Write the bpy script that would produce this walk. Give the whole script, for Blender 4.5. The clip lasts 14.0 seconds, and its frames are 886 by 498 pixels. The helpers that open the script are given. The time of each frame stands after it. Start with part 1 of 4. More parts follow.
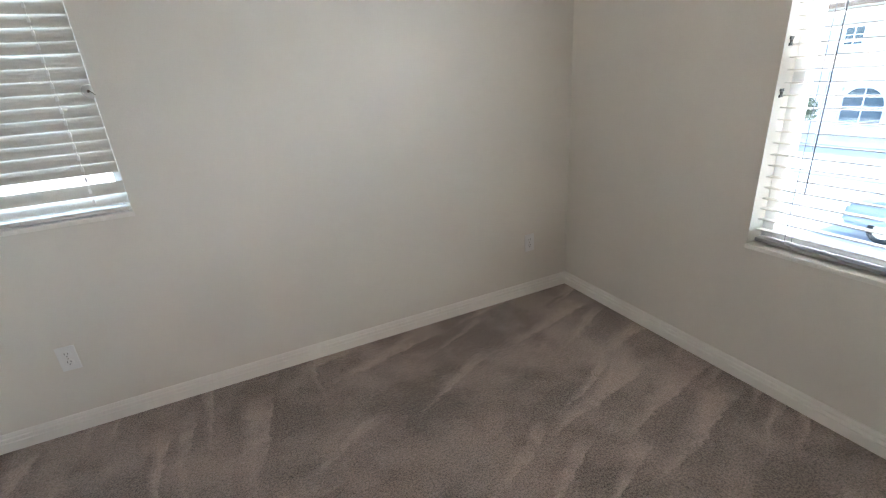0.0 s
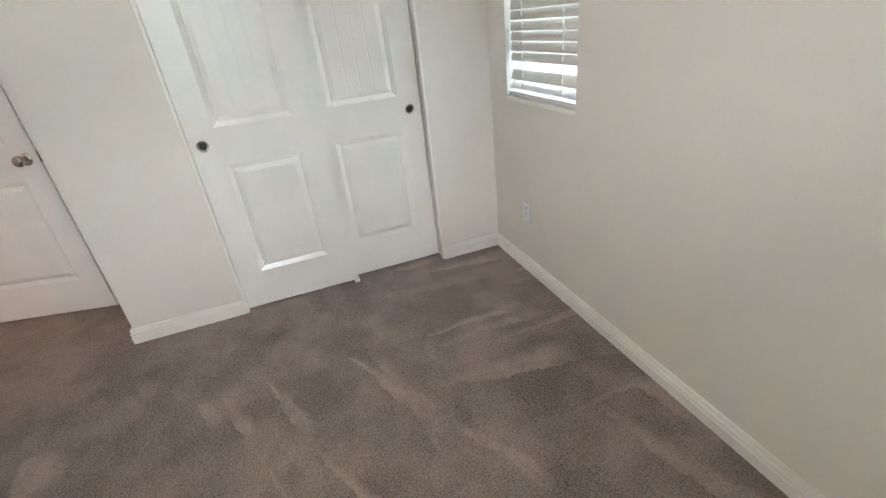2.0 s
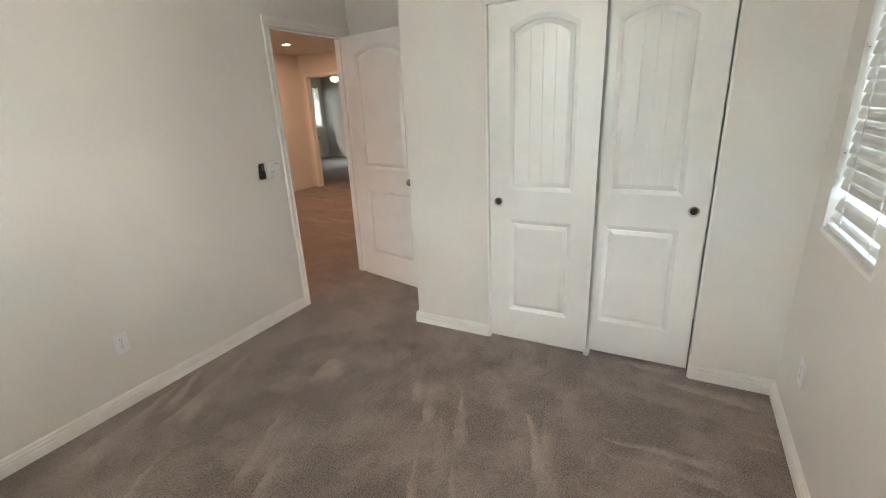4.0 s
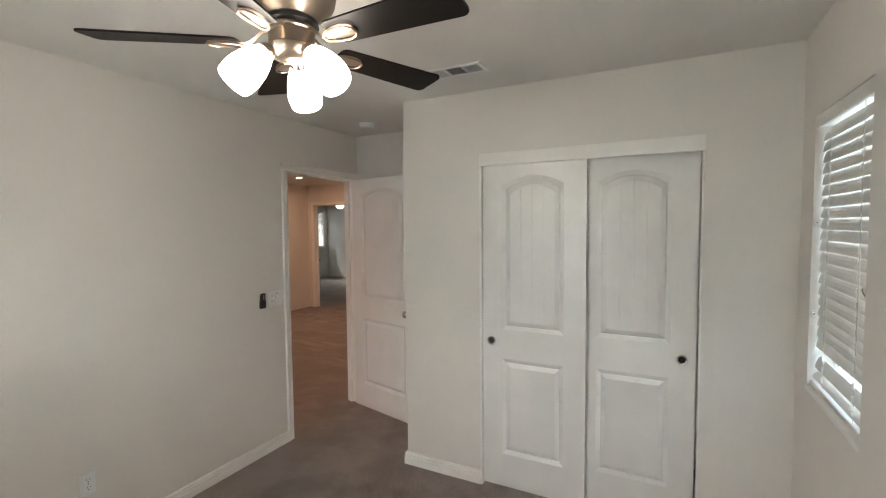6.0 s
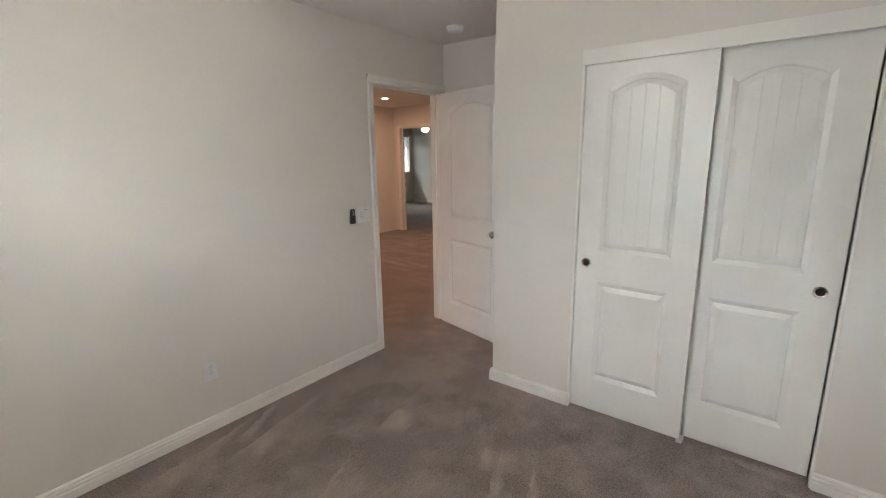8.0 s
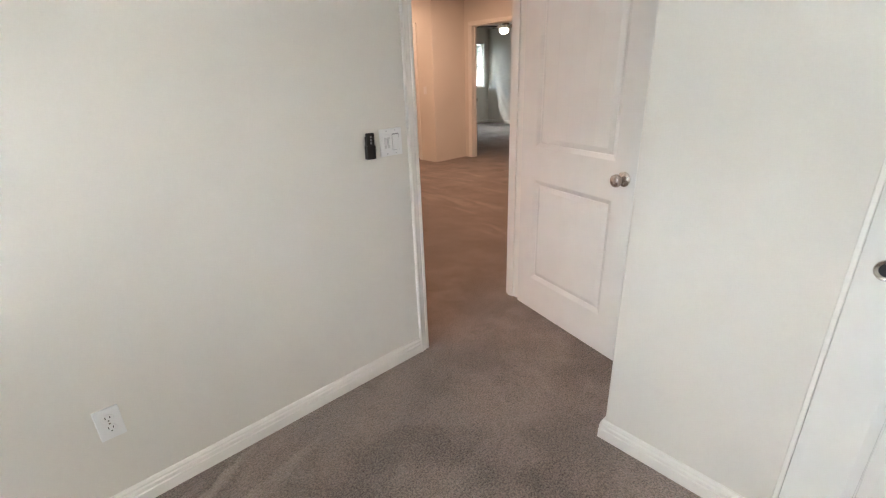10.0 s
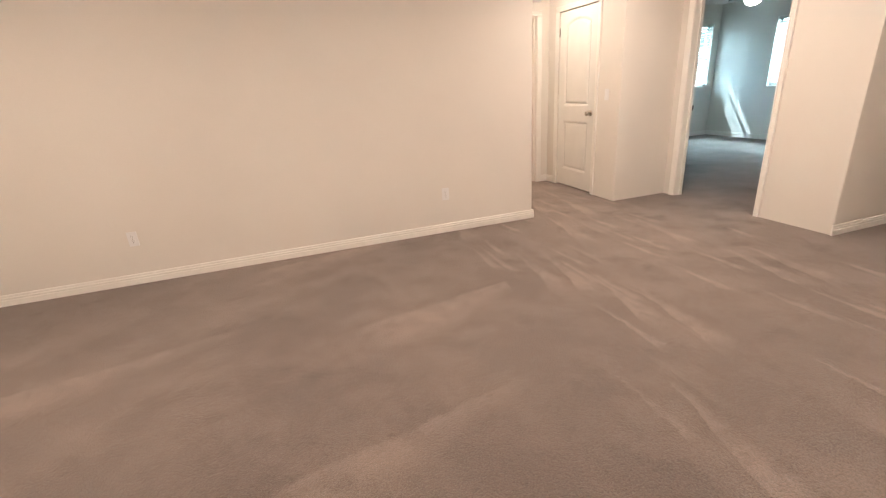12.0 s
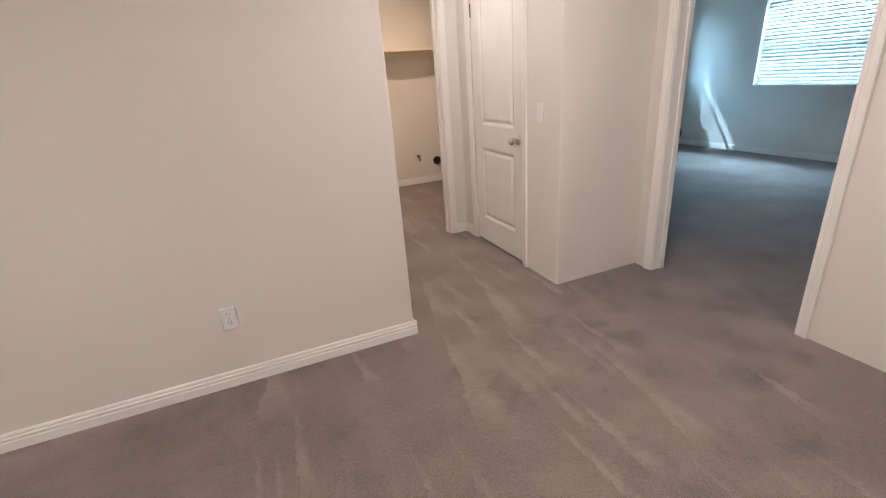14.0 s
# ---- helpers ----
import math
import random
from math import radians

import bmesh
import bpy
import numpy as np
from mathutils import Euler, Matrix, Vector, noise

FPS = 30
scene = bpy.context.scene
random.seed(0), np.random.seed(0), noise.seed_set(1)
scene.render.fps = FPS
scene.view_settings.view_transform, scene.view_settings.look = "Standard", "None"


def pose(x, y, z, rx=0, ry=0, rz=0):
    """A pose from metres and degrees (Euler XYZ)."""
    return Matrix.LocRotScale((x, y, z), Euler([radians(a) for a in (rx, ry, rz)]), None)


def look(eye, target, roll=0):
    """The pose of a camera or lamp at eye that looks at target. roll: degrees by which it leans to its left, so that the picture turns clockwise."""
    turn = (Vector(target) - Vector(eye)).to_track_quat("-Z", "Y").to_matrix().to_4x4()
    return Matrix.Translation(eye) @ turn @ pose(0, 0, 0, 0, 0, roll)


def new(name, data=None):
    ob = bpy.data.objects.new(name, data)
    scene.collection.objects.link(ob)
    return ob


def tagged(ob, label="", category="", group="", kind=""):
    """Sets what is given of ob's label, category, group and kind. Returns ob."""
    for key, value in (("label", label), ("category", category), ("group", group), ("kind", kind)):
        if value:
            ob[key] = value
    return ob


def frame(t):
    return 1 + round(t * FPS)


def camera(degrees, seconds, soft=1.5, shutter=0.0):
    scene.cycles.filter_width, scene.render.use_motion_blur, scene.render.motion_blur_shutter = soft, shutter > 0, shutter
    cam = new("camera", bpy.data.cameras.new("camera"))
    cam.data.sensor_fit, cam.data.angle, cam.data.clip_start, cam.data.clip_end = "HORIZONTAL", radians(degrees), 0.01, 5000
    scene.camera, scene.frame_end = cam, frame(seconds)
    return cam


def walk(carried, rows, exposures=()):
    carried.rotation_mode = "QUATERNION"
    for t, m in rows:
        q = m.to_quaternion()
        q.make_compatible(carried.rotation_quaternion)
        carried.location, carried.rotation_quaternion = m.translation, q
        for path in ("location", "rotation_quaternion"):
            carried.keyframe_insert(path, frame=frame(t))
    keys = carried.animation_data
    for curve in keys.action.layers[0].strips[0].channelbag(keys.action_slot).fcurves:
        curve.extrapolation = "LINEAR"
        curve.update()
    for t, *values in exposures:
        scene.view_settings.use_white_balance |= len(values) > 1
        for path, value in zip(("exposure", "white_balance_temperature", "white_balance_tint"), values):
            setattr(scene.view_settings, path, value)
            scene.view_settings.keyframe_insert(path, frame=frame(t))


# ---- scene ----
cam = camera(89.8, 14.0, soft=1.15)
PATH = [
    (0, (0.571, 0.456, 1.384), (1.331, 2.16, 0.664), -4.2),
    (0.5, (1.078, 0.476, 1.377), (1.308, 2.302, 0.595), -4.6),
    (1, (1.38, 0.718, 1.382), (0.888, 2.456, 0.524), -5.5),
    (1.5, (1.634, 1.077, 1.394), (0.433, 2.406, 0.503), -6.7),
    (2, (1.706, 1.535, 1.342), (0.012, 2.068, 0.420), -6.7),
    (2.5, (1.718, 1.846, 1.400), (0.063, 1.339, 0.400), -7.0),
    (4.8, (1.88, 2.115, 1.542), (0.161, 1.225, 1.038), -0.6),
    (5, (1.873, 2.12, 1.557), (0.118, 1.253, 1.147), -0.4),
    (5.5, (1.873, 2.123, 1.608), (0.078, 1.272, 1.377), -0.3),
    (6, (1.899, 2.128, 1.635), (0.12, 1.22, 1.526), -0.5),
    (6.5, (1.902, 2.113, 1.63), (0.172, 1.115, 1.539), -0.4),
    (7, (1.901, 2.08, 1.621), (0.24, 0.979, 1.448), -0.4),
    (7.5, (1.872, 2.06, 1.572), (0.27, 0.896, 1.289), -0.6),
    (7.7, (1.856, 2.057, 1.562), (0.274, 0.881, 1.223), -0.7),
    (10, (0.746, 1.156, 1.384), (-0.5, -0.223, 0.645), -2.0),
    (10.5, (0.298, 0.774, 1.388), (-0.932, -0.617, 0.644), -2.4),
    (11, (-0.194, 0.404, 1.403), (-1.324, -1.080, 0.678), -2.8),
    (11.5, (-0.549, -0.078, 1.398), (-1.543, -1.656, 0.680), -1.9),
    (12, (-0.872, -0.384, 1.333), (-1.443, -2.172, 0.641), -3.9),
    (12.5, (-1.156, -0.823, 1.364), (-1.448, -2.658, 0.623), -6.1),
    (13, (-1.652, -1.194, 1.364), (-2.276, -2.944, 0.624), -3.9),
    (13.5, (-2.026, -1.665, 1.372), (-2.729, -3.382, 0.626), -4.0),
    (14, (-2.442, -2.107, 1.391), (-3.134, -3.836, 0.662), -4.3),
]
EXPOSURES = [
    (0.0, 3.07, 6000, 13),
    (0.5, 3.2, 6100, 14),
    (1.0, 3.25, 6050, 11),
    (1.5, 3.25, 6200, 12),
    (2.5, 3.38, 6250, 12),
    (5.0, 3.12, 6550, 11),
    (6.5, 2.84, 6450, 14),
    (7.5, 2.96, 6400, 14),
    (10.0, 3.68, 6150, 12),
    (10.5, 3.84, 6350, 11),
    (11.0, 4.08, 6250, 9),
    (11.5, 4.32, 5750, 4),
    (12.0, 4.56, 4800, -7),
    (12.5, 4.62, 4490, -7),
    (13.5, 4.42, 4260, -6),
    (14.0, 4.13, 4270, -6),
]
walk(cam, [(t, look(eye, target, roll)) for t, eye, target, roll in PATH], EXPOSURES)

# ---- world and sun ----
world = bpy.data.worlds.new("sky")
scene.world = world
world.use_nodes = True
wn = world.node_tree
sky = wn.nodes.new("ShaderNodeTexSky")
sky.sky_type = "NISHITA"
sky.sun_disc = False
SUN_TRAVEL = Vector((-0.45, 1.0, -1.5)).normalized()
sky.sun_elevation = math.asin(-SUN_TRAVEL.z)
sky.sun_rotation = math.atan2(-SUN_TRAVEL.x, -SUN_TRAVEL.y)
wn.links.new(sky.outputs[0], wn.nodes["Background"].inputs[0])
wn.nodes["Background"].inputs[1].default_value = 0.13
sun = new("sun", bpy.data.lights.new("sun", "SUN"))
sun.data.energy, sun.data.angle, sun.data.color = 1.7, radians(0.5), (1.0, 0.95, 0.88)
sun.matrix_world = look((0, 0, 0), SUN_TRAVEL)

WARM = (1.0, 0.59, 0.385)


def window_light(x, y, z, sx, sz, heading, watts, colour=(0.92, 0.96, 1.0)):
    """An added lamp outside a window, in place of sky or ground light coming in."""
    ob = new("window_light", bpy.data.lights.new("window_light", "AREA"))
    ob.data.shape, ob.data.size, ob.data.size_y, ob.data.energy = "RECTANGLE", sx, sz, watts
    ob.data.color = colour
    ob.matrix_world = look((x, y, z), (x + heading[0], y + heading[1], z + heading[2]))
    return ob


# bedroom, north and east; master bedroom, west and south
window_light(-0.13, 3.05, 1.6, 1.0, 1.5, (0, -1, -0.25), 4.0)
window_light(3.15, 0.95, 2.36, 1.6, 0.5, (-1, 0, -0.95), 32, (1.0, 0.945, 0.92))
# added lamp in place of the bounce off sunlit ground below the east window
window_light(3.25, 0.95, 0.10, 1.8, 0.5, (-1, 0, 0.8), 8, (1.0, 0.94, 0.89))
window_light(-9.95, -5.9, 2.3, 1.8, 0.6, (1, 0, -0.95), 19, (0.95, 0.99, 0.93))
window_light(-8.78, -8.3, 2.15, 0.8, 0.5, (0, 1, -0.4), 0.8, (1.0, 0.99, 0.88))

# ---- materials ----
def material(name, base, rough=0.5, metal=0.0, vary=0.06, vary_scale=2.5, grain=0.0, grain_scale=300.0, bump=0.0, bump_scale=200.0, bump_dist=0.001):
    """A painted or plain surface: large soft variation, fine grain and fine relief, in world metres."""
    m = bpy.data.materials.new(name)
    m.use_nodes = True
    nt = m.node_tree
    b = nt.nodes["Principled BSDF"]
    b.inputs["Roughness"].default_value, b.inputs["Metallic"].default_value = rough, metal
    tc = nt.nodes.new("ShaderNodeTexCoord")
    n1 = nt.nodes.new("ShaderNodeTexNoise")
    n1.inputs["Scale"].default_value, n1.inputs["Detail"].default_value = vary_scale, 4
    n2 = nt.nodes.new("ShaderNodeTexNoise")
    n2.inputs["Scale"].default_value, n2.inputs["Detail"].default_value = grain_scale, 2
    nt.links.new(tc.outputs["Object"], n1.inputs["Vector"])
    nt.links.new(tc.outputs["Object"], n2.inputs["Vector"])
    ramp = nt.nodes.new("ShaderNodeMapRange")
    ramp.inputs["From Min"].default_value, ramp.inputs["From Max"].default_value = 0.3, 0.7
    ramp.inputs["To Min"].default_value, ramp.inputs["To Max"].default_value = 1 - vary, 1 + vary
    nt.links.new(n1.outputs["Fac"], ramp.inputs["Value"])
    ramp2 = nt.nodes.new("ShaderNodeMapRange")
    ramp2.inputs["From Min"].default_value, ramp2.inputs["From Max"].default_value = 0.3, 0.7
    ramp2.inputs["To Min"].default_value, ramp2.inputs["To Max"].default_value = 1 - grain, 1 + grain
    nt.links.new(n2.outputs["Fac"], ramp2.inputs["Value"])
    mul = nt.nodes.new("ShaderNodeMath")
    mul.operation = "MULTIPLY"
    nt.links.new(ramp.outputs[0], mul.inputs[0])
    nt.links.new(ramp2.outputs[0], mul.inputs[1])
    col = nt.nodes.new("ShaderNodeVectorMath")
    col.operation = "SCALE"
    col.inputs[0].default_value = base
    nt.links.new(mul.outputs[0], col.inputs["Scale"])
    nt.links.new(col.outputs[0], b.inputs["Base Color"])
    rr = nt.nodes.new("ShaderNodeMapRange")
    rr.inputs["To Min"].default_value, rr.inputs["To Max"].default_value = max(0.02, rough - 0.06), min(1, rough + 0.06)
    nt.links.new(n1.outputs["Fac"], rr.inputs["Value"])
    nt.links.new(rr.outputs[0], b.inputs["Roughness"])
    if bump:
        n3 = nt.nodes.new("ShaderNodeTexNoise")
        n3.inputs["Scale"].default_value, n3.inputs["Detail"].default_value, n3.inputs["Roughness"].default_value = bump_scale, 3, 0.6
        nt.links.new(tc.outputs["Object"], n3.inputs["Vector"])
        bp = nt.nodes.new("ShaderNodeBump")
        bp.inputs["Strength"].default_value, bp.inputs["Distance"].default_value = bump, bump_dist
        nt.links.new(n3.outputs["Fac"], bp.inputs["Height"])
        nt.links.new(bp.outputs[0], b.inputs["Normal"])
    return m


def glowing(name, colour, strength):
    m = bpy.data.materials.new(name)
    m.use_nodes = True
    b = m.node_tree.nodes["Principled BSDF"]
    b.inputs["Base Color"].default_value = (0.9, 0.88, 0.84, 1)
    b.inputs["Roughness"].default_value = 0.25
    b.inputs["Emission Color"].default_value = (*colour, 1)
    b.inputs["Emission Strength"].default_value = strength
    return m


def carpet_material():
    """Cut-pile carpet: tufts, brushed strokes whose direction changes from patch to patch, and trodden smudges."""
    m = bpy.data.materials.new("carpet")
    m.use_nodes = True
    nt = m.node_tree
    L = nt.links.new
    b = nt.nodes["Principled BSDF"]
    b.inputs["Roughness"].default_value = 1.0
    b.inputs["Specular IOR Level"].default_value = 0.1
    b.inputs["Sheen Weight"].default_value = 0.25
    b.inputs["Sheen Roughness"].default_value = 0.6
    tc = nt.nodes.new("ShaderNodeTexCoord")

    def noise_at(scale, detail, vec, rough=0.55, distortion=0.0):
        n = nt.nodes.new("ShaderNodeTexNoise")
        n.inputs["Scale"].default_value, n.inputs["Detail"].default_value = scale, detail
        n.inputs["Roughness"].default_value, n.inputs["Distortion"].default_value = rough, distortion
        L(vec, n.inputs["Vector"])
        return n.outputs["Fac"]

    def ranged(v, a, c, lo, hi):
        r = nt.nodes.new("ShaderNodeMapRange")
        for key, val in (("From Min", a), ("From Max", c), ("To Min", lo), ("To Max", hi)):
            r.inputs[key].default_value = val
        L(v, r.inputs["Value"])
        return r.outputs[0]

    def maths(op, v, w):
        n = nt.nodes.new("ShaderNodeMath")
        n.operation = op
        for i, q in enumerate((v, w)):
            if isinstance(q, (int, float)):
                n.inputs[i].default_value = q
            else:
                L(q, n.inputs[i])
        return n.outputs[0]

    pos = tc.outputs["Object"]

    def warped_by(scale, detail, amount, vec):
        n = nt.nodes.new("ShaderNodeTexNoise")
        n.inputs["Scale"].default_value, n.inputs["Detail"].default_value = scale, detail
        n.inputs["Roughness"].default_value = 0.65
        L(pos, n.inputs["Vector"])
        add = nt.nodes.new("ShaderNodeVectorMath")
        add.operation = "MULTIPLY_ADD"
        L(n.outputs["Color"], add.inputs[0])
        add.inputs[1].default_value = (amount, amount, 0.0)
        L(vec, add.inputs[2])
        return add.outputs[0]

    # wobble, so that no edge of the nap is straight
    warped = warped_by(2.2, 3, 0.11, pos)
    rag = warped_by(26.0, 4, 0.05, warped)
    sxyz = nt.nodes.new("ShaderNodeSeparateXYZ")
    L(pos, sxyz.inputs[0])
    room = maths("GREATER_THAN", sxyz.outputs[1], -0.5)
    bedroom_tone = ranged(sxyz.outputs[1], -1.5, 0.2, 0.0, 1.0)  # full in the bedroom, fades through the doorway

    def wedges(turn, width, length, shift, keep):
        """Strokes of the vacuum cleaner: tapering bands, sharp along one side, fading to the other."""
        rot = nt.nodes.new("ShaderNodeVectorRotate")
        rot.rotation_type = "Z_AXIS"
        L(turn, rot.inputs["Angle"])
        L(rag, rot.inputs["Vector"])
        uv = nt.nodes.new("ShaderNodeSeparateXYZ")
        L(rot.outputs[0], uv.inputs[0])
        v = maths("ADD", maths("DIVIDE", uv.outputs[1], width), shift)
        row = maths("FLOOR", v, 0.0)
        f = maths("FRACT", v, 0.0)
        h1 = nt.nodes.new("ShaderNodeTexWhiteNoise")
        h1.noise_dimensions = "1D"
        L(row, h1.inputs["W"])
        s = maths("ADD", maths("DIVIDE", uv.outputs[0], length), maths("MULTIPLY", h1.outputs["Value"], 5.0))
        fr = maths("FRACT", s, 0.0)
        both = nt.nodes.new("ShaderNodeCombineXYZ")
        L(row, both.inputs[0])
        L(maths("FLOOR", s, 0.0), both.inputs[1])
        h2 = nt.nodes.new("ShaderNodeTexWhiteNoise")
        h2.noise_dimensions = "2D"
        L(both.outputs[0], h2.inputs["Vector"])
        on = ranged(h2.outputs["Value"], keep - 0.12, keep + 0.02, 1.0, 0.0)
        reach = maths("ADD", maths("MULTIPLY", fr, 0.9), 0.10)
        inside = ranged(maths("SUBTRACT", f, reach), -0.30, 0.02, 1.0, 0.0)
        tip = maths("MULTIPLY", ranged(fr, 0.0, 0.12, 0.0, 1.0), ranged(fr, 0.80, 1.0, 1.0, 0.0))
        edge = ranged(f, 0.0, 0.05, 0.0, 1.0)
        return maths("MULTIPLY", maths("MULTIPLY", on, inside), maths("MULTIPLY", tip, edge))

    # strokes: along x over most of the bedroom, square to its north wall in the corner there;
    # in the loft along y before the hall, and broad faint ones along x in the rest
    ragged = nt.nodes.new("ShaderNodeSeparateXYZ")
    L(rag, ragged.inputs[0])
    px, py = ragged.outputs[0], ragged.outputs[1]
    by_wall = maths("GREATER_THAN", py, 2.0)
    north = maths("MULTIPLY", by_wall, maths("LESS_THAN", px, 0.80))
    hall = maths("MULTIPLY", maths("LESS_THAN", px, -2.05), maths("SUBTRACT", 1.0, room))
    upright = maths("MAXIMUM", north, hall)
    turn = maths("SUBTRACT", radians(-12), maths("MULTIPLY", upright, radians(66)))
    wide = maths("MULTIPLY", maths("SUBTRACT", 1.0, room), maths("SUBTRACT", 1.0, hall))
    width = maths("ADD", 0.19, maths("MULTIPLY", wide, 0.27))
    length = maths("ADD", 0.85, maths("MULTIPLY", wide, 1.0))
    main = wedges(turn, width, length, 0.3, 0.42)
    thin = wedges(maths("SUBTRACT", turn, radians(10)), 0.085, 0.62, 0.7, 0.28)
    thin = maths("MULTIPLY", thin, maths("SUBTRACT", 1.0, wide))
    stroke = maths("MULTIPLY", maths("MAXIMUM", main, thin), maths("SUBTRACT", 1.0, maths("ADD", maths("MULTIPLY", wide, 0.35), maths("MULTIPLY", hall, 0.28))))
    stroke = maths("MULTIPLY", stroke, maths("GREATER_THAN", px, -4.3))
    # the bedroom's west part is trodden, without strokes
    walked = maths("MULTIPLY", maths("MULTIPLY", room, maths("LESS_THAN", px, 0.10)), maths("SUBTRACT", 1.0, by_wall))
    stroke = maths("MULTIPLY", stroke, maths("SUBTRACT", 1.0, maths("MULTIPLY", walked, 0.8)))
    stroke = maths("MULTIPLY", stroke, ranged(noise_at(7.0, 4, rag, 0.65), 0.40, 0.54, 0.45, 1.0))
    patch = ranged(noise_at(0.8, 2, warped), 0.36, 0.64, 0.0, 1.0)
    blotch = ranged(noise_at(2.6, 5, rag, 0.6), 0.43, 0.60, 0.0, 1.0)
    smudge = ranged(noise_at(2.7, 5, rag, 0.6), 0.52, 0.66, 0.0, 1.0)
    speck = ranged(noise_at(19.0, 3, rag, 0.55), 0.66, 0.72, 0.0, 1.0)
    tuft = ranged(noise_at(140.0, 3, pos, 0.75), 0.38, 0.62, 0.0, 1.0)
    clump = ranged(noise_at(60.0, 3, pos, 0.7), 0.36, 0.64, 0.0, 1.0)
    # trodden pile at the two bedroom doorways
    trodden = None
    for at, lo, hi in (((-0.75, -0.35, 0.0), 0.5, 1.5), ((-3.9, -3.4, 0.0), 0.5, 1.6)):
        gap = nt.nodes.new("ShaderNodeVectorMath")
        gap.operation = "DISTANCE"
        L(pos, gap.inputs[0])
        gap.inputs[1].default_value = at
        near = ranged(gap.outputs["Value"], lo, hi, 1.0, 0.0)
        trodden = near if trodden is None else maths("MAXIMUM", trodden, near)
    # footprints in the trodden part of the bedroom and before the far doorway
    prints = None
    for fx, fy, fr in (
        (-0.33, 0.66, 0.07), (0.03, 0.47, 0.07), (-0.07, 0.93, 0.07), (0.15, 0.29, 0.07), (-0.31, 1.25, 0.07),
        (-0.27, 0.45, 0.07), (0.3, 0.81, 0.07), (-4.05, -4.13, 0.1), (-4.28, -3.95, 0.1), (-4.6, -3.93, 0.09),
        (-4.52, -3.38, 0.13), (-4.22, -2.89, 0.17), (-4.34, -3.14, 0.13), (-4.81, -3.56, 0.09),
    ):
        gap = nt.nodes.new("ShaderNodeVectorMath")
        gap.operation = "DISTANCE"
        L(rag, gap.inputs[0])
        gap.inputs[1].default_value = (fx + 0.08, fy + 0.08, 0.0)
        near = ranged(gap.outputs["Value"], 0.4 * fr, 1.2 * fr, 1.0, 0.0)
        prints = near if prints is None else maths("MAXIMUM", prints, near)
    v = maths("SUBTRACT", maths("MULTIPLY", stroke, 0.86), maths("MULTIPLY", prints, 0.22))
    v = maths("ADD", v, maths("MULTIPLY", maths("MULTIPLY", blotch, maths("SUBTRACT", 1.0, stroke)), maths("ADD", 0.26, maths("MULTIPLY", bedroom_tone, 0.26))))
    v = maths("ADD", v, maths("MULTIPLY", patch, 0.20))
    v = maths("MULTIPLY", v, maths("ADD", maths("MULTIPLY", bedroom_tone, 0.32), 0.68))
    v = maths("SUBTRACT", v, maths("MULTIPLY", smudge, maths("ADD", maths("MULTIPLY", trodden, 0.20), 0.12)))
    v = maths("SUBTRACT", v, maths("MULTIPLY", speck, 0.16))
    v = maths("ADD", v, maths("MULTIPLY", maths("SUBTRACT", clump, 0.5), maths("ADD", maths("MULTIPLY", bedroom_tone, 0.14), 0.10)))
    v = maths("ADD", v, maths("MULTIPLY", maths("SUBTRACT", tuft, 0.5), maths("ADD", 0.32, maths("MULTIPLY", bedroom_tone, 0.60))))
    # bedroom carpet lightened a touch, in place of light falling on it
    v = maths("ADD", v, maths("ADD", 0.72, maths("MULTIPLY", bedroom_tone, 0.03)))
    col = nt.nodes.new("ShaderNodeVectorMath")
    col.operation = "SCALE"
    col.inputs[0].default_value = CARPET
    L(v, col.inputs["Scale"])
    L(col.outputs[0], b.inputs["Base Color"])
    h = maths("ADD", maths("MULTIPLY", tuft, 0.5), maths("MULTIPLY", clump, 0.6))
    h = maths("ADD", h, maths("MULTIPLY", stroke, 0.5))
    bp = nt.nodes.new("ShaderNodeBump")
    bp.inputs["Strength"].default_value, bp.inputs["Distance"].default_value = 0.8, 0.006
    L(h, bp.inputs["Height"])
    L(bp.outputs[0], b.inputs["Normal"])
    return m


CARPET = (0.253, 0.200, 0.171)
wall_paint = material("wall_paint", (0.74, 0.71, 0.65), 0.65, vary=0.025, vary_scale=1.3, grain=0.012, grain_scale=220, bump=0.35, bump_scale=130, bump_dist=0.0015)
ceiling_paint = material("ceiling_paint", (0.78, 0.77, 0.73), 0.8, vary=0.03, bump=0.5, bump_scale=55, bump_dist=0.003)
trim_paint = material("trim_paint", (0.83, 0.81, 0.76), 0.38, vary=0.03, vary_scale=4, bump=0.08, bump_scale=60, bump_dist=0.001)
door_paint = material("door_paint", (0.82, 0.81, 0.77), 0.24, vary=0.025, vary_scale=5, bump=0.10, bump_scale=90, bump_dist=0.0006)
plastic_white = material("white_plastic", (0.80, 0.80, 0.79), 0.35, vary=0.02, vary_scale=20)
vinyl = material("vinyl", (0.80, 0.81, 0.80), 0.4, vary=0.03)
cord_white = material("blind_cord", (0.86, 0.86, 0.84), 0.7)
slat_white = material("blind_slat", (0.70, 0.68, 0.63), 0.45, vary=0.05, vary_scale=9, grain=0.02, grain_scale=120)
nickel = material("brushed_nickel", (0.62, 0.58, 0.53), 0.26, 1.0, vary=0.08, vary_scale=14, bump=0.05, bump_scale=400)
fan_nickel = material("satin_fan_metal", (0.40, 0.33, 0.26), 0.36, 1.0, vary=0.08, vary_scale=14, bump=0.05, bump_scale=400)
bronze = material("aged_metal", (0.16, 0.13, 0.11), 0.35, 0.9, vary=0.1, vary_scale=20)
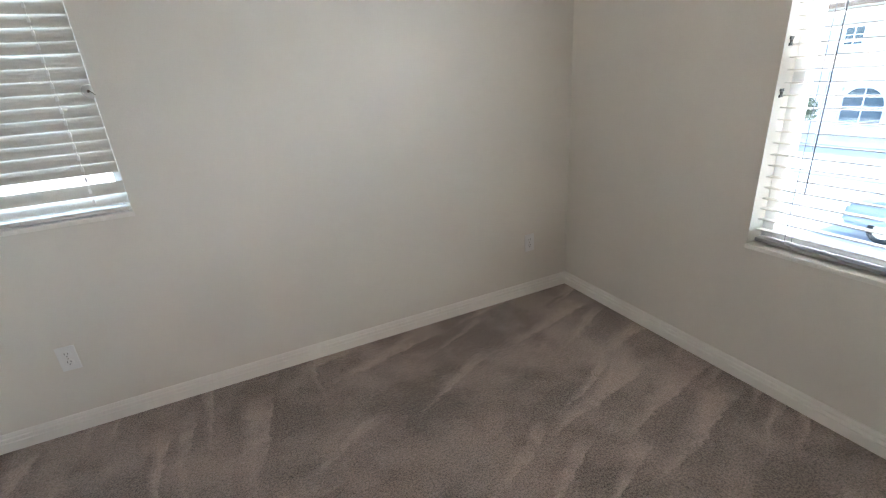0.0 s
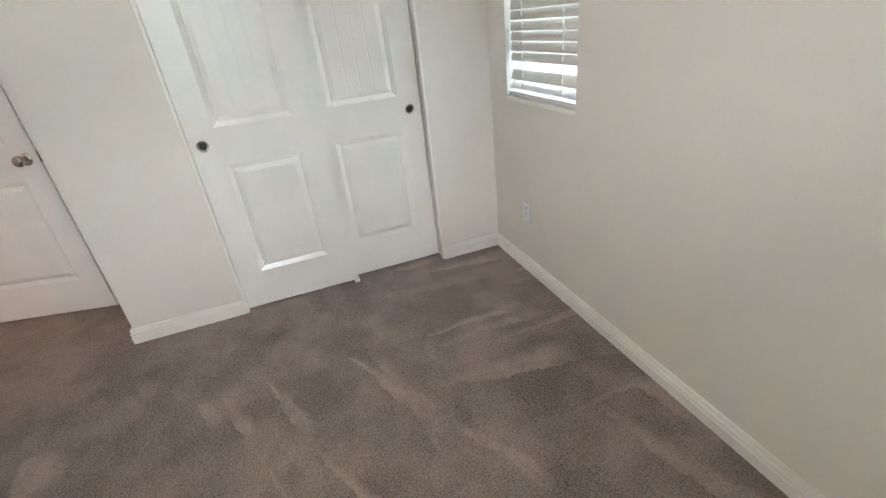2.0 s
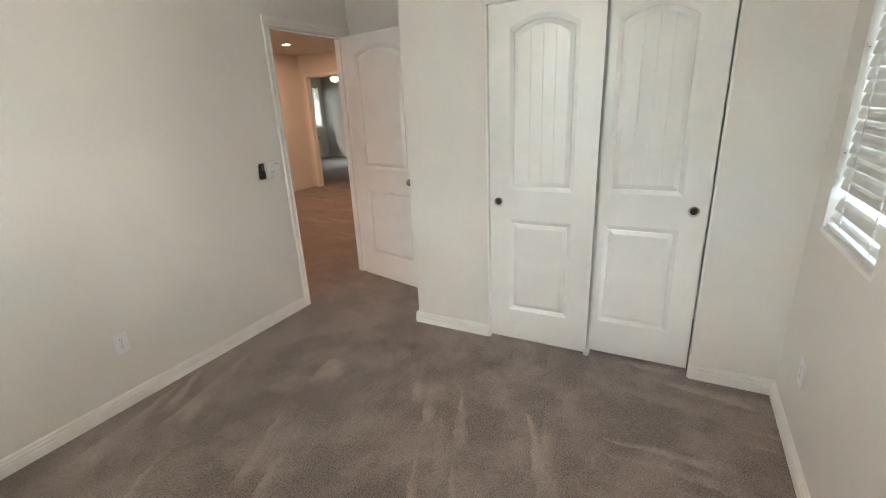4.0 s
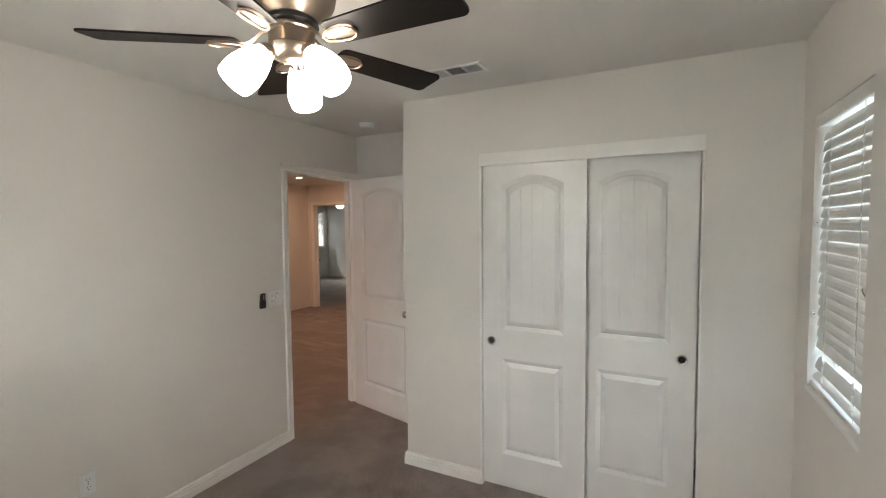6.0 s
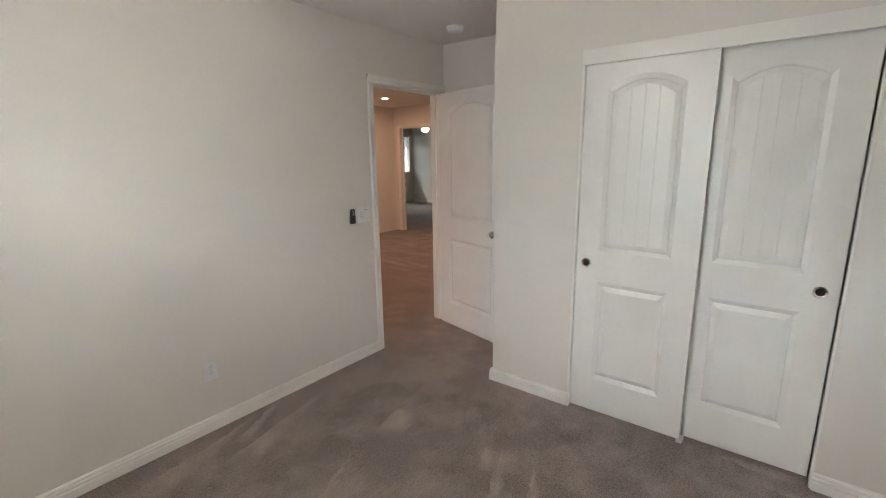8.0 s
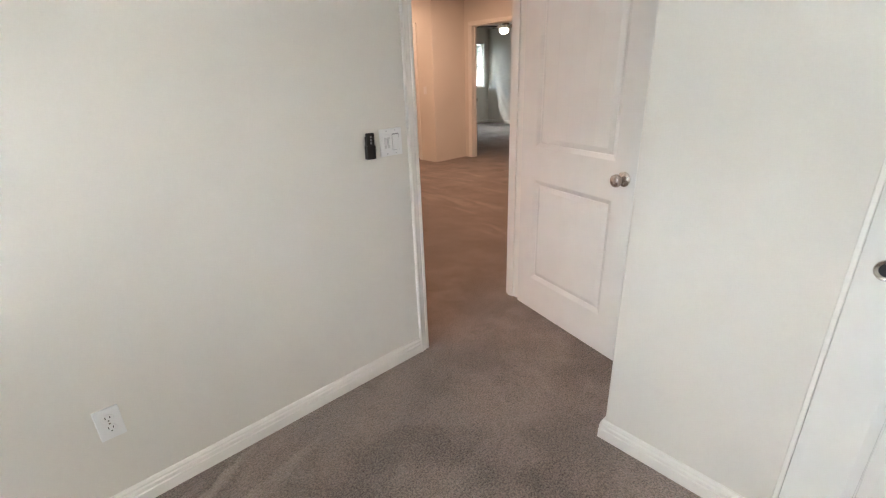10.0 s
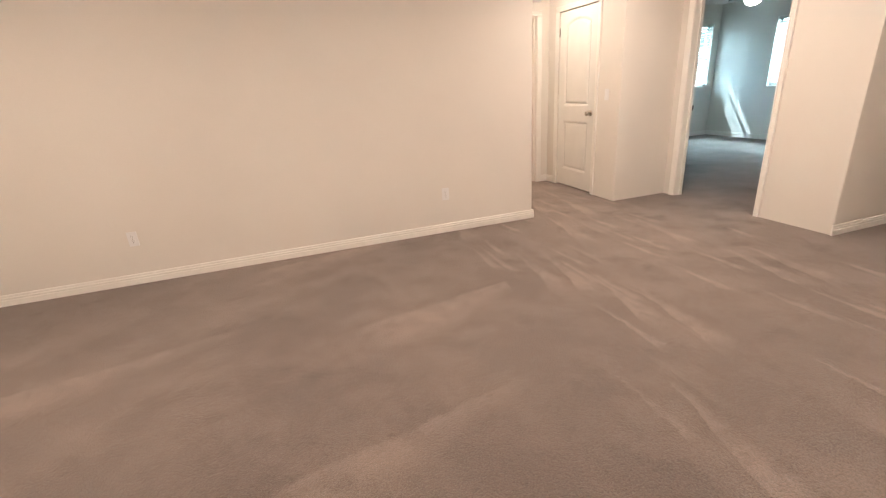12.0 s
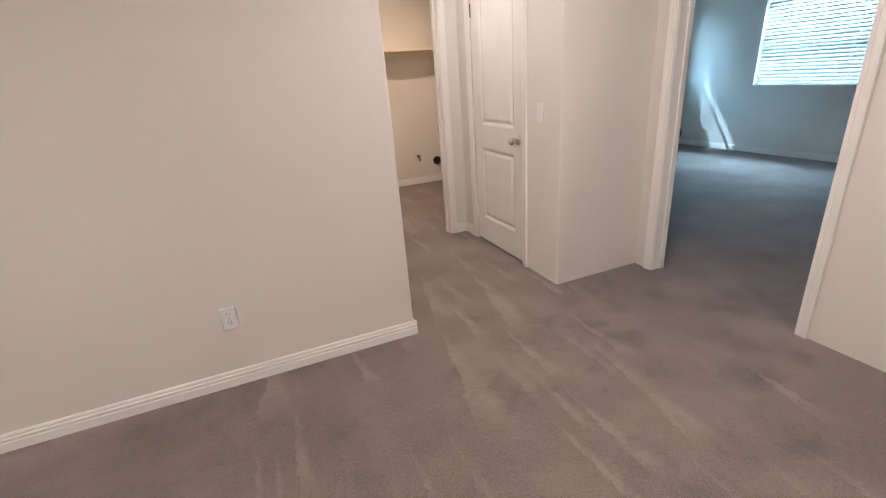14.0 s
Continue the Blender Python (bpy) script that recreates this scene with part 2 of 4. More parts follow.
blade_wood = material("dark_blade_wood", (0.007, 0.005, 0.004), 0.5, vary=0.25, vary_scale=30, grain=0.2, grain_scale=90)
black_plastic = material("black_plastic", (0.012, 0.012, 0.013), 0.35, vary=0.1, vary_scale=30)
# near-black that stands in for shade in slots, holes and the cupboard
dark_slot = material("dark_slot", (0.03, 0.03, 0.03), 0.7)
slot_grey = material("pale_grey_slot", (0.62, 0.62, 0.61), 0.5)
grey_mark = material("grey_mark", (0.35, 0.35, 0.35), 0.5)
vent_grey = material("vent_shadow", (0.16, 0.165, 0.17), 0.7)
shelf_paint = material("shelf_paint", (0.74, 0.66, 0.50), 0.5)
blade_wood.node_tree.nodes["Principled BSDF"].inputs["Specular IOR Level"].default_value = 0.2
# dark grey, for the east clips and the tilt wand
clip_grey = material("dark_grey_plastic", (0.13, 0.14, 0.14), 0.3)
# slat colour darkened to paint backlit shade on the east rail and cords
rail_shaded = material("shaded_rail", (0.30, 0.31, 0.31), 0.5)
carpet = carpet_material()
lamp_glass = glowing("frosted_glass", (1.0, 0.90, 0.77), 3.3)
bowl_glass = glowing("frosted_bowl", (1.0, 0.84, 0.62), 0.66)
lamp_disc = glowing("lamp_lens", (1.0, 0.80, 0.58), 4.0)
clear_plastic = material("milky_plastic", (0.72, 0.71, 0.68), 0.25)

glass = bpy.data.materials.new("window_glass")
glass.use_nodes = True
_b = glass.node_tree.nodes["Principled BSDF"]
_b.inputs["Base Color"].default_value = (0.80, 0.96, 1.0, 1)
_b.inputs["Transmission Weight"].default_value, _b.inputs["Roughness"].default_value, _b.inputs["IOR"].default_value = 1.0, 0.0, 1.45


# ---- mesh tools ----
def finish(bm, smooth=False):
    bmesh.ops.recalc_face_normals(bm, faces=bm.faces)
    if smooth:
        for f in bm.faces:
            f.smooth = True


def mesh_of(name, bm, mat, smooth=False):
    finish(bm, smooth)
    me = bpy.data.meshes.new(name)
    bm.to_mesh(me)
    bm.free()
    me.materials.append(mat)
    if smooth:
        me.set_sharp_from_angle(angle=radians(40))
    return me


def part(name, bm, mat, parent, label="", smooth=False):
    """One mesh object under a thing or under a part."""
    ob = new(name, mesh_of(name, bm, mat, smooth))
    ob.parent = parent
    return tagged(ob, label)


def structure(name, bm, mat, label, category, smooth=False):
    ob = new(name, mesh_of(name, bm, mat, smooth))
    return tagged(ob, label, category, kind="structure")


def thing(name, m, label, category, group="", kind=""):
    ob = new(name)
    ob.matrix_basis = m
    ob.empty_display_size = 0.05
    return tagged(ob, label, category, group, kind)


def box(bm, x0, x1, y0, y1, z0, z1, bevel=0.0, segments=2):
    vs = [bm.verts.new(p) for p in ((x0, y0, z0), (x1, y0, z0), (x1, y1, z0), (x0, y1, z0), (x0, y0, z1), (x1, y0, z1), (x1, y1, z1), (x0, y1, z1))]
    fs = [bm.faces.new([vs[i] for i in q]) for q in ((3, 2, 1, 0), (4, 5, 6, 7), (0, 1, 5, 4), (1, 2, 6, 5), (2, 3, 7, 6), (3, 0, 4, 7))]
    if bevel:
        es = list({e for f in fs for e in f.edges})
        bmesh.ops.bevel(bm, geom=es, offset=bevel, segments=segments, affect="EDGES", profile=0.5)
    return bm


def boxed(*a, **k):
    return box(bmesh.new(), *a, **k)


def sweep(bm, prof, o, u, v, run):
    """A closed profile of (a, b), at o + a u + b v, drawn along run."""
    o, u, v, run = Vector(o), Vector(u), Vector(v), Vector(run)
    r0 = [bm.verts.new(o + u * a + v * b) for a, b in prof]
    r1 = [bm.verts.new(p.co + run) for p in r0]
    n = len(prof)
    for i in range(n):
        bm.faces.new((r0[i], r0[(i + 1) % n], r1[(i + 1) % n], r1[i]))
    bm.faces.new(r0[::-1])
    bm.faces.new(r1)
    return bm


def lathe(bm, prof, m=None, n=24):
    """Rings of (radius, height) about z, closed at both ends, moved by m."""
    m = m or Matrix.Identity(4)
    rings = []
    for r, z in prof:
        rings.append([bm.verts.new(m @ Vector((r * math.cos(2 * math.pi * i / n), r * math.sin(2 * math.pi * i / n), z))) for i in range(n)])
    for a, c in zip(rings, rings[1:]):
        for i in range(n):
            bm.faces.new((a[i], a[(i + 1) % n], c[(i + 1) % n], c[i]))
    bm.faces.new(rings[0][::-1])
    bm.faces.new(rings[-1])
    return bm


def tube(bm, pts, r, n=8):
    pts = [Vector(p) for p in pts]
    rings = []
    for i, p in enumerate(pts):
        d = (pts[min(i + 1, len(pts) - 1)] - pts[max(i - 1, 0)]).normalized()
        q = d.to_track_quat("Z", "Y")
        rings.append([bm.verts.new(p + q @ Vector((r * math.cos(2 * math.pi * k / n), r * math.sin(2 * math.pi * k / n), 0))) for k in range(n)])
    for a, c in zip(rings, rings[1:]):
        for k in range(n):
            bm.faces.new((a[k], a[(k + 1) % n], c[(k + 1) % n], c[k]))
    bm.faces.new(rings[0][::-1])
    bm.faces.new(rings[-1])
    return bm


def wall(name, along, a0, a1, lo, hi, z0, z1, holes=(), rounded=(), mat=None, label="off-white painted drywall with orange-peel texture"):
    """A wall along x or y from a0 to a1, lo to hi thick, with openings (u0, u1, z0, z1) cut through it.
    rounded: (u, side) upright outer edges with a bullnose bead."""
    us = sorted({a0, a1, *(h[0] for h in holes), *(h[1] for h in holes)})
    zs = sorted({z0, z1, *(h[2] for h in holes), *(h[3] for h in holes)})
    us = [u for u in us if a0 <= u <= a1]
    zs = [z for z in zs if z0 <= z <= z1]

    def solid(i, j):
        if not (0 <= i < len(us) - 1 and 0 <= j < len(zs) - 1):
            return False
        u, z = (us[i] + us[i + 1]) / 2, (zs[j] + zs[j + 1]) / 2
        return not any(h[0] < u < h[1] and h[2] < z < h[3] for h in holes)

    bm = bmesh.new()
    made = {}

    def vert(u, w, z):
        key = (round(u, 5), round(w, 5), round(z, 5))
        if key not in made:
            made[key] = bm.verts.new((u, w, z) if along == "x" else (w, u, z))
        return made[key]

    for i in range(len(us) - 1):
        for j in range(len(zs) - 1):
            if not solid(i, j):
                continue
            u, v, p, q = us[i], us[i + 1], zs[j], zs[j + 1]
            bm.faces.new([vert(*k) for k in ((u, lo, p), (v, lo, p), (v, lo, q), (u, lo, q))])
            bm.faces.new([vert(*k) for k in ((u, hi, p), (u, hi, q), (v, hi, q), (v, hi, p))])
            for (di, dj), c in (((-1, 0), ((u, lo, p), (u, lo, q), (u, hi, q), (u, hi, p))), ((1, 0), ((v, lo, p), (v, hi, p), (v, hi, q), (v, lo, q))),
                                ((0, -1), ((u, lo, p), (u, hi, p), (v, hi, p), (v, lo, p))), ((0, 1), ((u, lo, q), (v, lo, q), (v, hi, q), (u, hi, q)))):
                if not solid(i + di, j + dj):
                    bm.faces.new([vert(*k) for k in c])
    if rounded:
        es = []
        for e in bm.edges:
            a, c = e.verts[0].co, e.verts[1].co
            if abs(a.z - c.z) > 0.02:
                u, w = (a.x, a.y) if along == "x" else (a.y, a.x)
                if any(abs(u - r[0]) < 1e-4 and abs(w - r[1]) < 1e-4 for r in rounded):
                    es.append(e)
        bmesh.ops.bevel(bm, geom=es, offset=0.016, segments=4, affect="EDGES", profile=0.5)
    ob = structure(name, bm, mat or wall_paint, label, "wall", smooth=bool(rounded))
    return ob


# ---- structure ----
W, N, E, S, H = -0.635, 2.655, 2.457, -0.435, 2.44
TOP = H + 0.01
ALC = -1.40          # alcove's west face
AY, AX = -4.266, -3.092# loft's south wall and its end
HW, HEND = -4.157, -5.73
WING, MW = -4.355, -4.855
RY = -2.598
LE = 1.48
MX, MY = -9.22, -7.74
NWIN = (-0.445, 0.142, 0.943, 2.065)
EWIN = (0.36, 1.519, 0.632, 2.06)
WWIN = (-6.60, -5.31, 0.935, 2.07)
SWIN = (-9.06, -8.65, 0.965, 2.10)
CLO = (1.10, 2.268)
DOOR = (-1.335, -0.562)
MD = (-4.20, -3.262)
LIN = (-5.498, -4.768)
LAU = (-3.985, -3.225)

wall("wall_north", "x", -1.52, E + 0.15, N, N + 0.15, -0.3, TOP, [NWIN])
wall("wall_east", "y", S - 0.095, N, E, E + 0.15, -0.3, TOP, [EWIN])
wall("wall_closet", "y", 0.545, N, W - 0.10, W, 0, TOP, [(*CLO, -0.1, 2.045)], rounded=[(0.545, W)])
wall("wall_closet_side", "x", ALC, W - 0.10, 0.545, 0.645, 0, TOP)
wall("wall_alcove", "y", S, N, ALC - 0.12, ALC, 0, TOP)
wall("wall_south", "x", -6.72, E, S - 0.095, S, 0, TOP, [(DOOR[0] - 0.018, DOOR[1] + 0.018, -0.1, 2.058)])
wall("wall_loft_east", "y", AY, S - 0.095, LE, LE + 0.12, 0, TOP)
wall("wall_loft_south", "x", AX, LE + 0.12, AY - 0.12, AY, 0, TOP, rounded=[(AX, AY)])
wall("wall_hall_east", "y", HEND, AY - 0.12, AX, AX + 0.12, 0, TOP)
wall("wall_hall_end", "x", HW, AX + 0.12, HEND - 0.12, HEND, 0, TOP, [(LAU[0] - 0.018, LAU[1] + 0.018, -0.1, 2.058)])
wall("wall_linen", "y", HEND - 0.12, WING, HW - 0.12, HW, 0, TOP, [(LIN[0] - 0.006, LIN[1] + 0.006, -0.1, 2.046)], rounded=[(WING, HW)])
wall("wall_wing", "x", MW, HW - 0.12, WING - 0.12, WING, 0, TOP)
wall("wall_master_east", "y", MY, RY, MW - 0.115, MW, 0, TOP, [(MD[0] - 0.018, MD[1] + 0.018, -0.1, 2.058)], rounded=[(RY, MW)])
wall("wall_landing", "x", MX, MW - 0.115, RY - 0.12, RY, 0, TOP)
wall("wall_landing_west", "y", RY, S - 0.095, -6.72, -6.60, 0, TOP)
wall("wall_master_west", "y", MY - 0.15, RY, MX - 0.15, MX, -0.3, TOP, [WWIN])
wall("wall_master_south", "x", MX, MW - 0.115, MY - 0.15, MY, -0.3, TOP, [SWIN])
wall("wall_laundry_south", "x", MW, AX + 0.12, -8.05, -7.90, 0, TOP)
wall("wall_laundry_east", "y", -7.90, HEND - 0.12, AX, AX + 0.12, 0, TOP)
wall("wall_laundry_west", "y", -7.90, MY, MW - 0.115, MW, 0, TOP)

X0, X1, Y0, Y1 = MX - 0.15, E + 0.15, -8.05, N + 0.15
fl = bmesh.new()
for x0, x1, y0, y1 in ((-1.52, X1 - 0.01, S - 0.06, Y1 - 0.01), (-6.70, LE + 0.10, AY - 0.10, S - 0.06), (X0 + 0.01, -6.70, AY - 0.10, RY - 0.02), (X0 + 0.01, AX + 0.10, Y0 + 0.01, AY - 0.10)):
    box(fl, x0, x1, y0, y1, -0.25, 0.0)
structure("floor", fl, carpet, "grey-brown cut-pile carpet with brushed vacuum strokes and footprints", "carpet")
structure("ceiling", boxed(X0, X1, Y0, Y1, H, H + 0.2), ceiling_paint, "white textured drywall ceiling", "ceiling")

BASE = [(0, 0), (0.014, 0), (0.014, 0.042), (0.009, 0.045), (0.009, 0.050), (0.013, 0.053), (0.0125, 0.062), (0.007, 0.066), (0.007, 0.071), (0.010, 0.074), (0.006, 0.083), (0, 0.085)]


def baseboard(p, q, inward):
    """A moulded board along the foot of a wall from p to q; inward points into the room."""
    p, q = Vector((*p, 0)), Vector((*q, 0))
    structure("baseboard", sweep(bmesh.new(), BASE, p, (*inward, 0), (0, 0, 1), q - p), trim_paint, "white moulded baseboard along the foot of the wall", "baseboard", smooth=False)


C = 0.062  # casing and its reveal
baseboard((W + 0.014, N), (E - 0.014, N), (0, -1))
baseboard((E, S), (E, N), (-1, 0))
baseboard((W, CLO[1] + 0.004), (W, N), (1, 0))
baseboard((W, 0.545), (W, CLO[0] - 0.010), (1, 0))
baseboard((ALC, 0.545), (W + 0.014, 0.545), (0, -1))
baseboard((ALC, S), (ALC, 0.531), (1, 0))
baseboard((DOOR[1] + C, S), (E - 0.014, S), (0, 1))
baseboard((LE, AY), (LE, S - 0.095), (-1, 0))
baseboard((AX - 0.014, AY), (LE - 0.014, AY), (0, 1))
baseboard((AX, HEND), (AX, AY), (-1, 0))
baseboard((-6.60, S - 0.095), (DOOR[0] - C, S - 0.095), (0, -1))
baseboard((DOOR[1] + C, S - 0.095), (LE - 0.014, S - 0.095), (0, -1))
baseboard((-6.60, RY), (-6.60, S - 0.109), (1, 0))
baseboard((-6.586, RY), (MW + 0.014, RY), (0, 1))
baseboard((MX, MY), (MX, RY - 0.12), (1, 0))
baseboard((MX + 0.014, MY), (MW - 0.129, MY), (0, 1))
baseboard((MW, -7.90), (AX, -7.90), (0, 1))

# ---- doors, frames and casings ----
CASING = [(0, 0), (0, 0.008), (0.006, 0.011), (0.016, 0.011), (0.020, 0.0085), (0.026, 0.012), (0.044, 0.015), (0.050, 0.018), (0.057, 0.018), (0.057, 0)]


def door_frame(name, along, u0, u1, lo, hi, top=2.04, faces=(1, -1), stop_at=None, label="white painted door frame with moulded casing"):
    """Jambs lining an opening u0 to u1 in a wall lo to hi thick, with casing on the faces asked for (1: hi side, -1: lo side)."""
    f = thing(name, Matrix.Identity(4), label, "door frame", kind="structure")

    def at(u, w, z):
        return Vector((u, w, z)) if along == "x" else Vector((w, u, z))

    t = 0.018
    for n, (a, c) in (("jamb", (u0 - t, u0)), ("jamb", (u1, u1 + t))):
        p, q = at(a, lo, 0), at(c, hi, top)
        part(n, boxed(min(p.x, q.x), max(p.x, q.x), min(p.y, q.y), max(p.y, q.y), 0, top), trim_paint, f)
    p, q = at(u0 - t, lo, top), at(u1 + t, hi, top + t)
    part("head_jamb", boxed(min(p.x, q.x), max(p.x, q.x), min(p.y, q.y), max(p.y, q.y), top, top + t), trim_paint, f)
    if stop_at is not None:
        for a, c in ((u0, u0 + 0.011), (u1 - 0.011, u1)):
            p, q = at(a, stop_at, 0), at(c, stop_at + 0.035, top)
            part("door_stop", boxed(min(p.x, q.x), max(p.x, q.x), min(p.y, q.y), max(p.y, q.y), 0, top - 0.011), trim_paint, f)
        p, q = at(u0, stop_at, 0), at(u1, stop_at + 0.035, 0)
        part("door_stop", boxed(min(p.x, q.x), max(p.x, q.x), min(p.y, q.y), max(p.y, q.y), top - 0.011, top), trim_paint, f)
    for s in faces:
        w = hi if s > 0 else lo
        out = at(0, s, 0)
        along_v = at(1, 0, 0)
        r = 0.005
        part("casing", sweep(bmesh.new(), CASING, at(u0 - r, w, 0), -along_v, out, (0, 0, top + r)), trim_paint, f)
        part("casing", sweep(bmesh.new(), CASING, at(u1 + r, w, 0), along_v, out, (0, 0, top + r)), trim_paint, f)
        part("head_casing", sweep(bmesh.new(), CASING, at(u0 - r - 0.057, w, top + r), (0, 0, 1), out, along_v * (u1 - u0 + 2 * r + 0.114)), trim_paint, f)
    return f


def outline(x0, x1, z0, z1, rise, d, n=14):
    """A panel's outline moved inwards by d, with its top bowed by rise."""
    half, xc = (x1 - x0) / 2 - d, (x0 + x1) / 2
    pts = [(xc - half, z0 + d), (xc + half, z0 + d)]
    for i in range(n + 1):
        s = 1 - 2 * i / n
        pts.append((xc + s * half, z1 - d - rise * s * s))
    return pts


def panel_mesh(x0, x1, z0, z1, rise, grooves, cut=0.0018):
    """A moulded panel set into the front (y = 0) of a door leaf; grooves: the plank joints across its field."""
    bm = bmesh.new()
    rings = []
    for d, depth in ((0.0, 0.0), (0.021, 0.0095), (0.0225, 0.0130), (0.0255, 0.0130), (0.027, 0.0100), (0.050, 0.0015)):
        rings.append([bm.verts.new((x, depth, z)) for x, z in outline(x0, x1, z0, z1, rise, d)])
    n = len(rings[0])
    for a, c in zip(rings, rings[1:]):
        for i in range(n):
            bm.faces.new((a[i], a[(i + 1) % n], c[(i + 1) % n], c[i]))
    d = 0.050
    if not grooves:
        bm.faces.new(rings[-1])
        return bm
    half, xc = (x1 - x0) / 2 - d, (x0 + x1) / 2
    xs = [(-half, 0.0015)]
    for k in range(1, grooves + 1):
        g = -half + 2 * half * k / (grooves + 1)
        xs += [(g - 0.003, 0.0015), (g, 0.0015 + cut), (g + 0.003, 0.0015)]
    xs.append((half, 0.0015))
    cols = []
    for x, y in xs:
        s = x / half
        cols.append((bm.verts.new((xc + x, y, z0 + d)), bm.verts.new((xc + x, y, z1 - d - rise * s * s))))
    for (a, b2), (c, e2) in zip(cols, cols[1:]):
        bm.faces.new((a, c, e2, b2))
    return bm


def leaf(parent, w, h, t, grooves=3, stile=0.122, cut=0.0018):
    """A two-panel arch-top door leaf: local x across, front at y = 0 facing -y."""
    up = (stile, w - stile, 0.980, h - 0.085, 0.055)
    low = (stile, w - stile, 0.205, 0.800, 0.0)
    bm = bmesh.new()
    edges = []
    loops = [[(0, 0), (w, 0), (w, h), (0, h)], outline(*up, 0), outline(*low, 0)]
    for lp in loops:
        vs = [bm.verts.new((x, 0, z)) for x, z in lp]
        edges += [bm.edges.new((vs[i], vs[(i + 1) % len(vs)])) for i in range(len(vs))]
        if lp is loops[0]:
            rim = vs
    bmesh.ops.triangle_fill(bm, use_beauty=True, edges=edges)
    back = [bm.verts.new((v.co.x, t, v.co.z)) for v in rim]
    for i in range(4):
        bm.faces.new((rim[i], rim[(i + 1) % 4], back[(i + 1) % 4], back[i]))
    bm.faces.new(back)
    part("leaf", bm, door_paint, parent)
    part("upper_panel", panel_mesh(*up, grooves, cut), door_paint, parent, "arched panel with vertical plank grooves")
    part("lower_panel", panel_mesh(*low, 0), door_paint, parent)


def finger_pull(parent, x, z):
    """A round metal cup let into a sliding door."""
    m = Matrix.Translation((x, 0, z)) @ pose(0, 0, 0, 90)
    bm = lathe(bmesh.new(), [(0.027, -0.001), (0.0275, 0.003), (0.0255, 0.0046), (0.0215, 0.0036), (0.0180, 0.0010), (0.0172, 0.0004)], m, 28)
    ring = part("finger_pull", bm, nickel, parent, "round brushed nickel finger pull", smooth=True)
    part("cup", lathe(bmesh.new(), [(0.0184, 0.0006), (0.0176, 0.0012), (0.011, 0.0008), (0.001, 0.0006)], m, 24), black_plastic, ring, "black cup", smooth=True)


def knob(parent, x, z, side=-1):
    """A round door knob with its rose, on the side that side points to."""
    m = Matrix.Translation((x, 0 if side < 0 else 0.035, z)) @ pose(0, 0, 0, 90 if side < 0 else -90)
    bm = lathe(bmesh.new(), [(0.033, 0.0), (0.033, 0.004), (0.028, 0.009), (0.013, 0.012), (0.011, 0.026), (0.016, 0.032), (0.025, 0.038), (0.0285, 0.048), (0.027, 0.058), (0.019, 0.066), (0.006, 0.069)], m, 28)
    return part("door_knob", bm, nickel, parent, "round satin nickel door knob", smooth=True)


# bedroom doorway and its open door
door_frame("door_frame_1", "x", *DOOR, S - 0.095, S, stop_at=S - 0.075)
d1 = thing("door_1", pose(-1.290, S + 0.030, 0.014, 0, 0, 76.4), "white two-panel door standing open into the alcove", "door", kind="structure")
leaf(d1, 0.764, 2.02, 0.035, grooves=4, stile=0.115, cut=0.0010)
knob(d1, 0.704, 0.910)
knob(d1, 0.704, 0.910, side=1)
part("latch_plate", boxed(0.7635, 0.7655, 0.006, 0.029, 0.885, 0.942, 0.0008), bronze, d1, "dark metal latch plate")
part("latch", boxed(0.765, 0.775, 0.012, 0.023, 0.902, 0.922, 0.002), nickel, d1)

# sliding closet doors
cf = thing("closet_frame", Matrix.Identity(4), "white flat trim round the sliding closet doors", "door frame", kind="structure")
part("head_trim", boxed(W, W + 0.016, CLO[0] - 0.008, CLO[1] + 0.010, 1.985, 2.062, 0.003), trim_paint, cf)
part("side_trim", boxed(W - 0.02, W + 0.012, CLO[0] - 0.008, CLO[0] + 0.0052, 0, 1.985, 0.003), trim_paint, cf)
part("side_trim", boxed(W - 0.02, W + 0.004, CLO[1] - 0.004, CLO[1] + 0.006, 0, 1.985, 0.002), trim_paint, cf)
part("track", boxed(W - 0.085, W - 0.003, CLO[0] + 0.004, CLO[1] - 0.004, 2.004, 2.044), trim_paint, cf)
part("floor_guide", boxed(W - 0.055, W + 0.002, 1.705, 1.735, 0.0, 0.022, 0.003), plastic_white, cf, "small white plastic floor guide")
s1 = thing("closet_door_1", pose(W - 0.010, CLO[0] + 0.006, 0.016, 0, 0, 90), "white two-panel sliding closet door with arched plank panel", "closet door", group="sliding closet doors", kind="structure")
leaf(s1, 0.612, 1.987, 0.032, grooves=3)
finger_pull(s1, 0.055, 0.905)
s2 = thing("closet_door_2", pose(W - 0.058, CLO[1] - 0.009 - 0.612, 0.016, 0, 0, 90), "white two-panel sliding closet door with arched plank panel", "closet door", group="sliding closet doors", kind="structure")
leaf(s2, 0.612, 1.987, 0.032, grooves=3)
finger_pull(s2, 0.612 - 0.065, 0.905)

# linen cupboard, master doorway, laundry doorway
lf = thing("door_frame_2", Matrix.Identity(4), "white casing round the hall cupboard door", "door frame", kind="structure")
for a, sgn in ((LIN[0] - 0.002, -1), (LIN[1] + 0.002, 1)):
    part("casing", sweep(bmesh.new(), CASING, (HW, a, 0), (0, sgn, 0), (1, 0, 0), (0, 0, 2.048)), trim_paint, lf)
part("head_casing", sweep(bmesh.new(), CASING, (HW, LIN[0] - 0.059, 2.048), (0, 0, 1), (1, 0, 0), (0, LIN[1] - LIN[0] + 0.118, 0)), trim_paint, lf)
